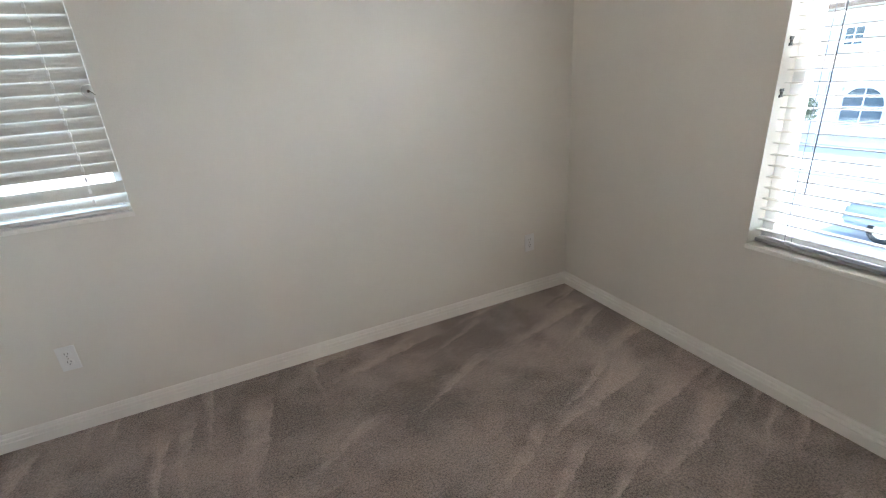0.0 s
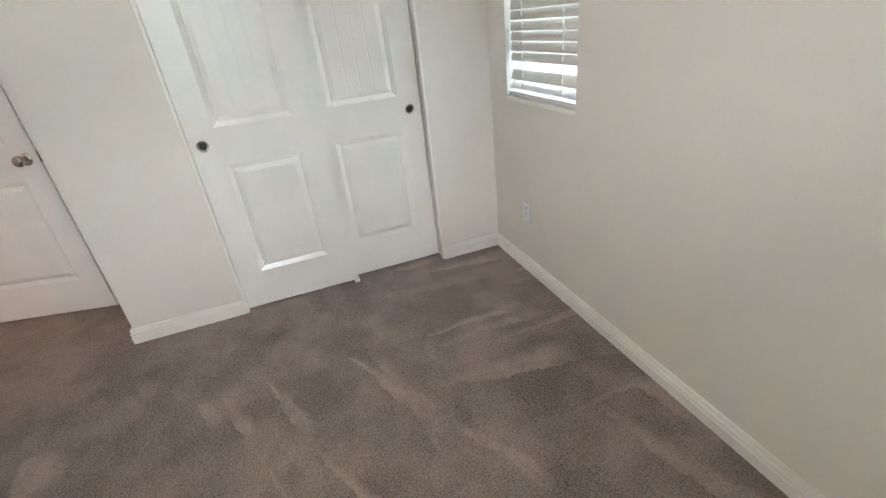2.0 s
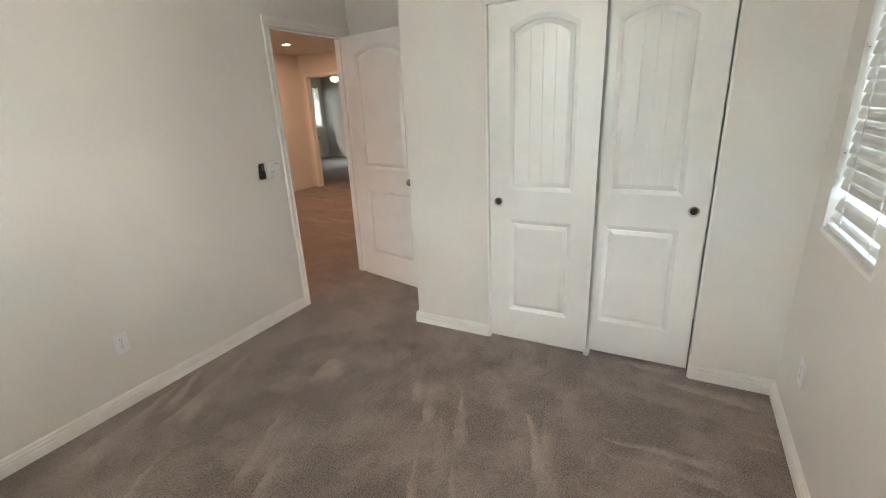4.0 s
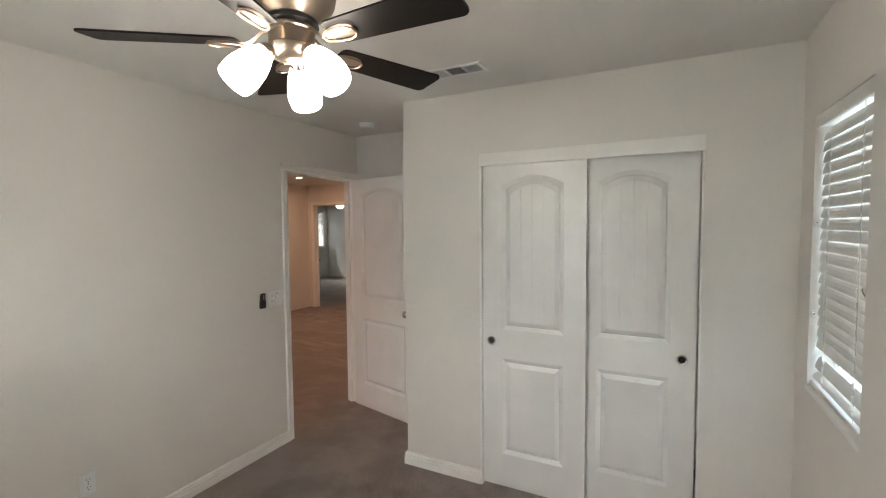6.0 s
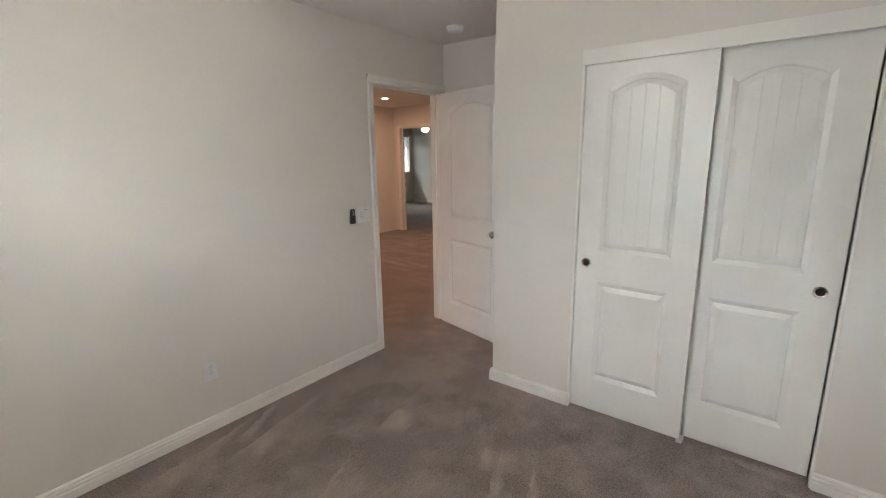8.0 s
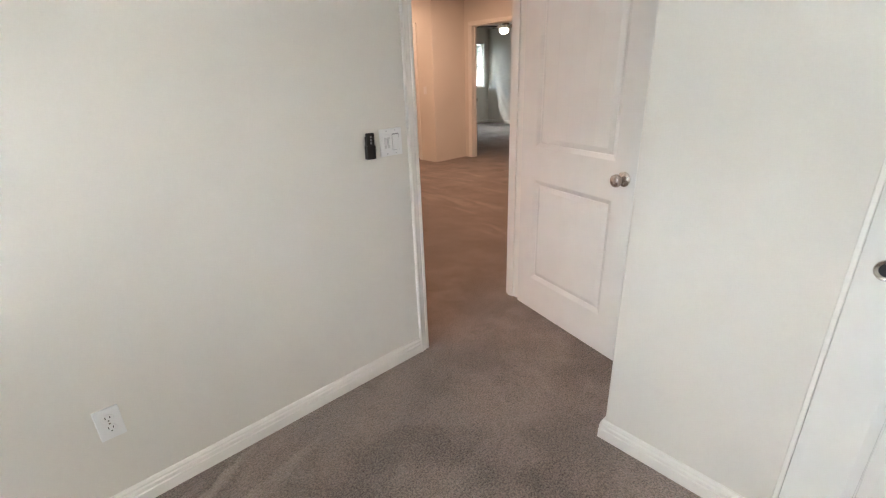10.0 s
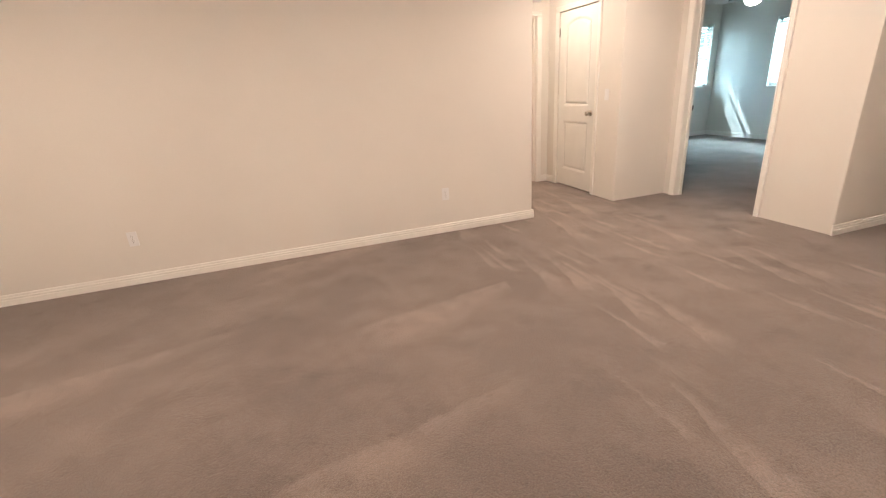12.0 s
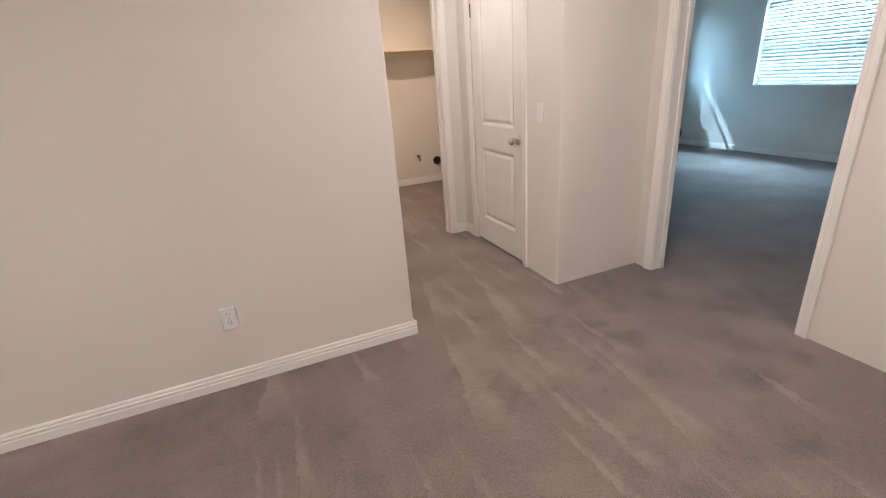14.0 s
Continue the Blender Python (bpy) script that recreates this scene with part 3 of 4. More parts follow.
d2 = thing("door_2", pose(HW - 0.006, LIN[0] + 0.002, 0.018, 0, 0, 90), "closed white two-panel cupboard door with arched top panel", "door", kind="structure")
leaf(d2, LIN[1] - LIN[0] - 0.004, 2.018, 0.035, grooves=0, stile=0.12)
knob(d2, LIN[1] - LIN[0] - 0.072, 0.905)
part("latch_plate", boxed(LIN[1] - LIN[0] - 0.010, LIN[1] - LIN[0] - 0.004, -0.004, 0.004, 0.885, 0.935, 0.001), bronze, d2, "dark metal latch plate")
for z, mt in ((0.20, trim_paint), (1.01, trim_paint), (1.76, bronze)):
    part("hinge", lathe(bmesh.new(), [(0.0045, 0.0), (0.0052, 0.003), (0.0052, 0.089), (0.0045, 0.092), (0.003, 0.095)], Matrix.Translation((0.006, -0.004, z)), 12), mt, d2, smooth=True)
# dark block behind the leaf paints the shade under the cupboard door
structure("cupboard_shade", boxed(HW - 0.60, HW - 0.046, LIN[0] - 0.05, LIN[1] + 0.05, 0.001, 2.2), dark_slot, "dark block that stands in for shade inside the closed hall cupboard", "cupboard")
door_frame("door_frame_3", "y", *MD, MW - 0.115, MW, faces=(1,), stop_at=MW - 0.10)
door_frame("door_frame_4", "x", *LAU, HEND - 0.12, HEND, faces=(1,), stop_at=HEND - 0.09)


def strike(m, label="dark metal strike plate on the door jamb"):
    st = thing("strike_plate", m, label, "strike plate", group="strike plates")
    part("plate", boxed(-0.014, 0.014, -0.0015, 0.0015, -0.030, 0.030, 0.0008), bronze, st)
    part("lip", boxed(-0.020, -0.012, -0.002, 0.004, -0.018, 0.018, 0.001), bronze, st)
    part("bolt_hole", boxed(-0.006, 0.006, -0.0021, 0.0021, -0.011, 0.011), dark_slot, st)


strike(pose(MW - 0.105, MD[0] + 0.001, 0.935, 0, 0, 0))
strike(pose(LAU[0] + 0.001, HEND - 0.10, 0.95, 0, 0, 90))

baseboard((HW, HEND), (HW, LIN[0] - 0.061), (1, 0))
baseboard((HW + 0.014, HEND), (LAU[0] - C, HEND), (0, 1))

# ---- windows and blinds ----


def window(name, along, win, inner, outer, label, rail=None):
    """A white vinyl window set at the outside of the wall's opening, with a sill board inside."""
    w = thing(name, Matrix.Identity(4), label, "window", kind="structure")
    u0, u1, z0, z1 = win
    sgn = 1 if outer > inner else -1

    def slab(a, c, d0, d1, z, q, bevel=0.003):
        d0, d1 = inner + sgn * d0, inner + sgn * d1
        d0, d1 = min(d0, d1), max(d0, d1)
        return boxed(a, c, d0, d1, z, q, bevel) if along == "x" else boxed(d0, d1, a, c, z, q, bevel)

    T = abs(outer - inner)
    part("window_sill", slab(u0 - 0.004, u1 + 0.004, -0.006, T - 0.06, z0 - 0.014, z0 + 0.006), trim_paint, w)
    for a, c, p, q in ((u0, u0 + 0.045, z0 + 0.006, z1), (u1 - 0.045, u1, z0 + 0.006, z1), (u0 + 0.045, u1 - 0.045, z1 - 0.045, z1), (u0 + 0.045, u1 - 0.045, z0 + 0.006, z0 + 0.055)):
        part("window_frame", slab(a, c, T - 0.06, T - 0.005, p, q), vinyl, w)
    zm = rail or (z0 + z1) / 2
    part("meeting_rail", slab(u0 + 0.045, u1 - 0.045, T - 0.052, T - 0.015, zm - 0.018, zm + 0.018), vinyl, w)
    for p, q, d in ((z0 + 0.055, zm - 0.018, T - 0.040), (zm + 0.018, z1 - 0.045, T - 0.028)):
        ob = part("pane", slab(u0 + 0.045, u1 - 0.045, d, d + 0.004, p, q, 0), glass, w)
        ob.visible_shadow = False
    return w


def slat_mesh(w, d=0.050, t=0.0032, crown=0.0030):
    bm = bmesh.new()
    n = 4
    rows = []
    for x in (0.0, w):
        top = [bm.verts.new((x, -d / 2 + d * i / n, crown * (1 - (2 * i / n - 1) ** 2) + t / 2)) for i in range(n + 1)]
        low = [bm.verts.new((x, -d / 2 + d * i / n, crown * (1 - (2 * i / n - 1) ** 2) - t / 2)) for i in range(n + 1)]
        rows.append(top + low[::-1])
    a, c = rows
    k = len(a)
    for i in range(k):
        bm.faces.new((a[i], a[(i + 1) % k], c[(i + 1) % k], c[i]))
    bm.faces.new(a[::-1])
    bm.faces.new(c)
    return mesh_of("slat", bm, slat_white)


def blind(m, w, z0, z1, tilt, label, pitch=0.0445, ladders=(0.12, 0.88), flat=(), seed=1, wand=None, skip=(), rail=None):
    """A venetian blind hung in a window's opening: local x across, -y into the room, z up from the sill."""
    b = thing("venetian_blind", m, label, "blind", group="window blinds")
    rng = random.Random(seed)
    rail = rail or slat_white
    part("headrail", boxed(0, w, -0.024, 0.028, z1 - 0.042, z1 - 0.003, 0.003), slat_white, b)
    part("valance", boxed(-0.004, w + 0.004, -0.030, -0.025, z1 - 0.050, z1 - 0.002, 0.002), slat_white, b)
    part("bottom_rail", boxed(0, w, -0.025, 0.025, z0 + 0.012, z0 + 0.030, 0.005), rail, b)
    me = slat_mesh(w)
    k, z = 0, z0 + 0.062
    while z < z1 - 0.058:
        if k not in skip:
            s = new("slat", me)
            s.parent = b
            s.matrix_basis = pose(0, 0, z + rng.uniform(-0.001, 0.001), (flat[k] if k < len(flat) else tilt) + rng.uniform(-1.6, 1.6), rng.uniform(-0.15, 0.15), 0)
        k, z = k + 1, z + pitch
    for f in ladders:
        for y in ((-0.014, 0.026) if abs(tilt) > 45 else (-0.026, 0.026)):
            part("ladder_cord", tube(bmesh.new(), [(w * f, y, z0 + 0.02), (w * f, y, z1 - 0.05)], 0.0013, 6), rail, b)
        for j in range(int((z1 - z0 - 0.15) / pitch)):
            if abs(tilt) > 45:
                part("cord_loop", boxed(w * f - 0.005, w * f + 0.005, -0.0185, -0.0135, z0 + 0.062 + j * pitch - 0.008, z0 + 0.062 + j * pitch + 0.012, 0.001), cord_white, b)
    if wand is not None:
        part("tilt_wand", tube(bmesh.new(), [(wand, -0.040, z1 - 0.06), (wand + 0.004, -0.040, z0 + 0.25)], 0.0022, 8), clip_grey, b)
    return b


window("window_1", "x", NWIN, N, N + 0.15, "white vinyl window in the drywall opening, blind lowered")
window("window_2", "y", EWIN, E, E + 0.15, "white vinyl window that looks onto the street, blind open")
window("window_3", "y", WWIN, MX, MX - 0.15, "bright bedroom window behind a lowered blind")
window("window_4", "x", SWIN, MY, MY - 0.15, "narrow bright bedroom window behind a lowered blind", rail=1.59)

# x of the blind runs along its window; -y of the blind points into the room
blind(pose(NWIN[0] + 0.008, N + 0.032, 0), NWIN[1] - NWIN[0] - 0.016, NWIN[2], NWIN[3], 76, "white slatted blind, nearly closed, with the lowest slats bent open", flat=(42, 72, 76), skip=(2,), ladders=(0.22, 0.80), seed=3)
blind(pose(E + 0.058, EWIN[1] - 0.008, 0, 0, 0, -90), EWIN[1] - EWIN[0] - 0.016, EWIN[2], EWIN[3], -8, "white slatted blind with its slats open flat", ladders=(0.10, 0.5, 0.90), seed=4, wand=0.15, rail=rail_shaded)
blind(pose(MX - 0.045, WWIN[0] + 0.008, 0, 0, 0, 90), WWIN[1] - WWIN[0] - 0.016, WWIN[2], WWIN[3], 57, "white slatted blind, half closed, in the far bedroom", ladders=(0.12, 0.5, 0.88), seed=5)
blind(pose(SWIN[1] - 0.008, MY - 0.045, 0, 0, 0, 180), SWIN[1] - SWIN[0] - 0.016, SWIN[2], SWIN[3], 38, "white slatted blind in the narrow far window", ladders=(0.2, 0.8), seed=6)

cl = thing("cord_cleat", pose(0.128, N + 0.010, 1.425, 90), "milky plastic cord cleat hanging before the blind", "cord cleat")
part("disc", lathe(bmesh.new(), [(0.020, -0.004), (0.026, 0.0), (0.024, 0.006), (0.012, 0.012), (0.003, 0.013)], None, 20), clear_plastic, cl, smooth=True)
part("screw", lathe(bmesh.new(), [(0.005, 0.012), (0.005, 0.0145), (0.002, 0.015)], None, 10), bronze, cl)
part("hook", tube(bmesh.new(), [(0.0, 0.006, 0.012), (0.010, -0.004, 0.016), (0.018, -0.014, 0.012)], 0.0016, 6), bronze, cl)


def cord_clip(m, mat):
    c = thing("cord_clip", m, "small plastic hold-down clip on the window reveal", "clip", group="blind clips")
    bm = bmesh.new()
    box(bm, -0.010, 0.010, -0.003, 0.003, 0.006, 0.016, 0.001)
    box(bm, -0.005, 0.005, -0.003, 0.003, -0.006, 0.006, 0.001)
    box(bm, -0.010, 0.010, -0.003, 0.003, -0.016, -0.006, 0.001)
    part("clip_body", bm, mat, c)
    part("clip_screw", lathe(bmesh.new(), [(0.003, -0.004), (0.003, 0.0045)], pose(0, 0, 0, 90), 8), bronze, c)


for z in (1.42, 1.24):
    cord_clip(pose(E + 0.034, EWIN[1] - 0.0035, z, 0, 0, 0), clip_grey)
for z in (1.63, 1.25):
    cord_clip(pose(NWIN[0] + 0.0035, N + 0.014, z, 0, 0, 90), slat_white)

# ---- fittings on the walls ----


def outlet(m, group="wall outlets"):
    """A duplex socket with its plate: local x across, z up, face towards -y."""
    o = thing("wall_outlet", m, "white duplex wall outlet low on the wall", "outlet", group=group)
    part("plate", boxed(-0.035, 0.035, -0.006, 0.0, -0.0575, 0.0575, 0.0025), plastic_white, o)
    for z in (-0.0195, 0.0195):
        so = part("socket", lathe(bmesh.new(), [(0.0168, 0.0), (0.0168, 0.0072), (0.0155, 0.008)], Matrix.Translation((0, 0, z)) @ pose(0, 0, 0, 90), 20), plastic_white, o)
        for x, h in ((-0.0063, 0.0045), (0.0063, 0.0038)):
            part("slot", boxed(x - 0.0011, x + 0.0011, -0.0084, -0.0078, z + 0.001, z + 0.001 + 2 * h), dark_slot, so)
        part("earth_hole", lathe(bmesh.new(), [(0.0024, 0.0078), (0.0024, 0.0084)], Matrix.Translation((0, 0, z - 0.0075)) @ pose(0, 0, 0, 90), 10), dark_slot, so)
    part("screw", lathe(bmesh.new(), [(0.0028, 0.0058), (0.0025, 0.0068)], pose(0, 0, 0, 90), 10), nickel, o)


outlet(pose(-0.258, N - 0.0005, 0.362))
outlet(pose(2.156, N - 0.0005, 0.362))
outlet(pose(0.795, S + 0.0005, 0.362, 0, 0, 180))
outlet(pose(0.396, AY + 0.0005, 0.368, 0, 0, 180))
outlet(pose(-2.172, AY + 0.0005, 0.372, 0, 0, 180))
outlet(pose(MX + 0.0005, -5.29, 0.38, 0, 0, 90))

sp = thing("light_switch", pose(-0.408, S + 0.0005, 1.112, 0, 0, 180), "white two-gang plate with twin toggles and a rocker", "light switch", group="light switches")
part("plate", boxed(-0.058, 0.058, -0.006, 0.0, -0.0575, 0.0575, 0.0025), plastic_white, sp)
fr = part("toggle_frame", boxed(-0.040, -0.006, -0.0075, -0.005, -0.034, 0.034, 0.001), plastic_white, sp)
for x in (-0.031, -0.015):
    tg = bmesh.new()
    box(tg, x - 0.0045, x + 0.0045, -0.0150, -0.007, -0.010, 0.016, 0.0015)
    part("toggle", tg, plastic_white, sp)
    part("toggle_slot", boxed(x - 0.0062, x + 0.0062, -0.0079, -0.0073, -0.024, 0.022), slot_grey, fr)
rb = bmesh.new()
sweep(rb, [(-0.033, -0.0115), (0.0, -0.0085), (0.033, -0.0062), (0.033, -0.004), (-0.033, -0.004)], (0.0065, 0, 0), (0, 0, 1), (0, 1, 0), (0.033, 0, 0))
part("rocker", rb, plastic_white, sp)
part("rocker_gap", boxed(0.0050, 0.0410, -0.0064, -0.0058, -0.0350, 0.0350), grey_mark, sp)
for x in (-0.023, 0.023):
    for z in (-0.048, 0.048):
        part("screw", lathe(bmesh.new(), [(0.0026, 0.0058), (0.0022, 0.0068)], Matrix.Translation((x, 0, z)) @ pose(0, 0, 0, 90), 8), grey_mark, sp)

rm = thing("fan_remote", pose(-0.294, S + 0.0005, 1.108, 0, 2, 180), "black fan remote in a black wall cradle beside the switch", "remote control")
part("cradle", boxed(-0.0205, 0.0205, -0.024, 0.0, -0.052, 0.004, 0.003), black_plastic, rm)
part("back_plate", boxed(-0.017, 0.017, -0.006, 0.0, -0.050, 0.040, 0.002), black_plastic, rm)
rbody = part("remote_body", boxed(-0.0185, 0.0185, -0.021, -0.0065, -0.047, 0.054, 0.004, 3), black_plastic, rm)
for z in (0.014, 0.026, 0.039):
    part("button", lathe(bmesh.new(), [(0.0045, 0.0205), (0.0045, 0.0222), (0.003, 0.023)], Matrix.Translation((0.0, 0, z)) @ pose(0, 0, 0, 90), 12), grey_mark, rbody, "small grey button")

ls = thing("light_switch", pose(HW + 0.0005, -4.560, 1.123, 0, 0, 90), "white single light switch beside the cupboard door", "light switch", group="light switches")
part("plate", boxed(-0.035, 0.035, -0.006, 0.0, -0.0575, 0.0575, 0.0025), plastic_white, ls)
part("rocker", boxed(-0.0165, 0.0165, -0.009, -0.005, -0.033, 0.033, 0.002), plastic_white, ls)

ds = thing("door_bumper", pose(ALC + 0.014, 0.33, 0.055, 0, 90, 0), "white spring door stop on the alcove baseboard", "door stop")
part("spring", lathe(bmesh.new(), [(0.010, 0.0), (0.006, 0.006)] + [(0.0055 + 0.0012 * (i % 2), 0.008 + 0.004 * i) for i in range(14)], None, 12), nickel, ds, smooth=True)
part("rubber_tip", lathe(bmesh.new(), [(0.0075, 0.062), (0.0085, 0.066), (0.0085, 0.074), (0.006, 0.077)], None, 14), plastic_white, ds, smooth=True)

# ---- ceiling fittings ----
sd = thing("smoke_detector", pose(-1.016, -0.03, H, 180), "round white smoke detector on the ceiling", "smoke detector")
part("base", lathe(bmesh.new(), [(0.062, 0.0), (0.062, 0.010), (0.058, 0.012)], None, 32), plastic_white, sd, smooth=True)
part("cover", lathe(bmesh.new(), [(0.052, 0.012), (0.056, 0.016), (0.055, 0.030), (0.045, 0.038), (0.020, 0.041), (0.004, 0.041)], None, 32), plastic_white, sd, smooth=True)

vt = thing("ceiling_vent", pose(-0.248, 1.12, H, 180, 0, 90), "white slotted ceiling air vent", "air vent")
vw, vh = 0.155, 0.072
# flat grey backing takes the place of shade inside the duct
part("backing", boxed(-vw + 0.012, vw - 0.012, -vh + 0.012, vh - 0.012, 0.0, 0.0015), vent_grey, vt, "grey sheet coloured like the shade in the duct")
for a, c, p, q in ((-vw, vw, -vh, -vh + 0.018), (-vw, vw, vh - 0.018, vh), (-vw, -vw + 0.018, -vh + 0.018, vh - 0.018), (vw - 0.018, vw, -vh + 0.018, vh - 0.018), (-0.056, -0.046, -vh + 0.018, vh - 0.018), (0.046, 0.056, -vh + 0.018, vh - 0.018)):
    part("frame", boxed(a, c, p, q, 0.0, 0.008, 0.0012), plastic_white, vt)
for k in range(9):
    y = -vh + 0.025 + k * 0.0115
    for a, c in ((-vw + 0.018, -0.056), (0.056, vw - 0.018)):
        sl = bmesh.new()
        sweep(sl, [(-0.003, 0.0015), (-0.0018, 0.0015), (0.0042, 0.007), (0.003, 0.007)], (a, y, 0), (0, 1, 0), (0, 0, 1), (c - a, 0, 0))
        part("slat", sl, plastic_white, vt)
for k in range(8):
    x = -0.042 + k * 0.0115
    sl = bmesh.new()
    sweep(sl, [(-0.003, 0.0015), (-0.0018, 0.0015), (0.0042, 0.007), (0.003, 0.007)], (x, -vh + 0.018, 0), (1, 0, 0), (0, 0, 1), (0, 2 * vh - 0.036, 0))
    part("slat", sl, plastic_white, vt)


def recessed_light(x, y, watts, colour=WARM):
    r = thing("recessed_light", pose(x, y, H, 180), "lit recessed ceiling downlight with a white trim ring", "ceiling light", group="recessed ceiling lights")
    part("trim_ring", lathe(bmesh.new(), [(0.052, 0.0005), (0.078, 0.0005), (0.080, 0.003), (0.074, 0.006), (0.056, 0.004), (0.052, 0.002)], None, 32), plastic_white, r, smooth=True)
    part("lens", lathe(bmesh.new(), [(0.051, 0.0005), (0.051, 0.002), (0.03, 0.003), (0.002, 0.0032)], None, 24), lamp_disc, r, "glowing warm lens")
    lamp = new("recessed_lamp", bpy.data.lights.new("recessed_lamp", "AREA"))
    lamp.data.shape, lamp.data.size, lamp.data.energy, lamp.data.color = "DISK", 0.10, watts, colour
    lamp.matrix_world = Matrix.Translation((x, y, H - 0.008))
    return r


LOFT_WATTS = 1.5
for x, y in ((-3.69, -3.42), (-3.69, -1.35), (-1.45, -2.35), (0.70, -2.35)):
    recessed_light(x, y, LOFT_WATTS * (1.3 if x > 0 else 1.0))
recessed_light(-3.66, -5.05, 0.58)
recessed_light(-3.9, -6.75, 1.5, (1.0, 0.52, 0.26))


def blade_mesh(r0, r1, w0, w1):
    """A fan blade along +x, a little wider at its tip, with rounded corners."""
    bm = bmesh.new()
    pts = []
    c = 0.022
    for a in range(0, 91, 30):
        pts.append((r1 - c + c * math.sin(radians(a)), -w1 / 2 + c - c * math.cos(radians(a))))
    for a in range(0, 91, 30):
        pts.append((r1 - c + c * math.cos(radians(a)), w1 / 2 - c + c * math.sin(radians(a))))
    for a in range(0, 91, 30):
        pts.append((r0 + c - c * math.sin(radians(a)), w0 / 2 - c + c * math.cos(radians(a))))
    for a in range(0, 91, 30):
        pts.append((r0 + c - c * math.cos(radians(a)), -w0 / 2 + c - c * math.sin(radians(a))))
    top = [bm.verts.new((x, y, 0.003)) for x, y in pts]
    low = [bm.verts.new((x, y, -0.003)) for x, y in pts]
    n = len(pts)
    for i in range(n):
        bm.faces.new((top[i], top[(i + 1) % n], low[(i + 1) % n], low[i]))
    bm.faces.new(top)
    bm.faces.new(low[::-1])
    return mesh_of("blade", bm, blade_wood)


def iron_mesh():
    """The cast bracket between the hub and a blade: a curved arm and a shield-shaped plate."""
    bm = bmesh.new()
    rings = []
    for x, z, w, t in ((0.062, 0.030, 0.016, 0.010), (0.080, 0.026, 0.015, 0.010), (0.098, 0.010, 0.015, 0.010), (0.118, -0.006, 0.017, 0.009), (0.134, -0.012, 0.024, 0.008),
                       (0.150, -0.011, 0.040, 0.007), (0.175, -0.009, 0.054, 0.007), (0.205, -0.009, 0.058, 0.007), (0.226, -0.009, 0.046, 0.006), (0.236, -0.008, 0.026, 0.004)):
        rings.append([bm.verts.new(p) for p in ((x, -w / 2, z + t / 2), (x, -w / 4, z - t / 2), (x, w / 4, z - t / 2), (x, w / 2, z + t / 2))])
    for a, c in zip(rings, rings[1:]):
        for i in range(4):
            bm.faces.new((a[i], a[(i + 1) % 4], c[(i + 1) % 4], c[i]))
    bm.faces.new(rings[0][::-1])
    bm.faces.new(rings[-1])
    rim = [(0.136, s * 0.010, -0.017) for s in (-1,)] + [(x, -w, -0.0145) for x, w in ((0.150, 0.019), (0.175, 0.026), (0.205, 0.028), (0.226, 0.022), (0.237, 0.010))]
    rim += [(x, -y, z) for x, y, z in reversed(rim)]
    tube(bm, rim + rim[:1], 0.0032, 8)
    return mesh_of("blade_iron", bm, fan_nickel, True)


def shade_mesh(mat):
    """A bell-shaped frosted glass shade along +z from its neck."""
    return mesh_of("shade", lathe(bmesh.new(), [(0.026, 0.0), (0.035, 0.006), (0.049, 0.030), (0.061, 0.060), (0.067, 0.090), (0.068, 0.112), (0.064, 0.136), (0.061, 0.143), (0.057, 0.142), (0.053, 0.132), (0.010, 0.126)], None, 28), mat, True)


FAN = pose(0.893, 1.115, 0)
fan = thing("ceiling_fan", FAN @ Matrix.Translation((0, 0, H)), "flush brushed-nickel ceiling fan with dark blades and lit shades", "ceiling fan")
part("motor_housing", lathe(bmesh.new(), [(0.090, -0.001), (0.094, -0.020), (0.118, -0.040), (0.130, -0.070), (0.132, -0.120), (0.126, -0.148), (0.104, -0.170), (0.084, -0.186), (0.076, -0.196), (0.040, -0.198)], None, 40), fan_nickel, fan, "brushed nickel motor housing", smooth=True)
part("flywheel", lathe(bmesh.new(), [(0.062, -0.197), (0.078, -0.200), (0.080, -0.212), (0.070, -0.216), (0.040, -0.217)], None, 32), black_plastic, fan, smooth=True)
part("switch_housing", lathe(bmesh.new(), [(0.060, -0.216), (0.069, -0.220), (0.070, -0.228), (0.066, -0.232), (0.066, -0.272), (0.070, -0.276), (0.068, -0.290), (0.056, -0.306), (0.030, -0.314), (0.004, -0.316)], None, 36), fan_nickel, fan, "brushed nickel switch housing", smooth=True)
bl_me, ir_me, sh_me = blade_mesh(0.150, 0.56, 0.100, 0.128), iron_mesh(), shade_mesh(lamp_glass)
for k in range(5):
    a = 17 + 72 * k
    o = new("blade", bl_me)
    o.parent = fan
    o.matrix_basis = pose(0, 0, -0.262, 0, 0, a) @ pose(0, 0, 0, -11, 0, 0)
    tagged(o, "dark brown wooden blade")
    o = new("blade_iron", ir_me)
    o.parent = fan
    o.matrix_basis = pose(0, 0, -0.260, 0, 0, a) @ pose(0, 0, 0, -11, 0, 0)
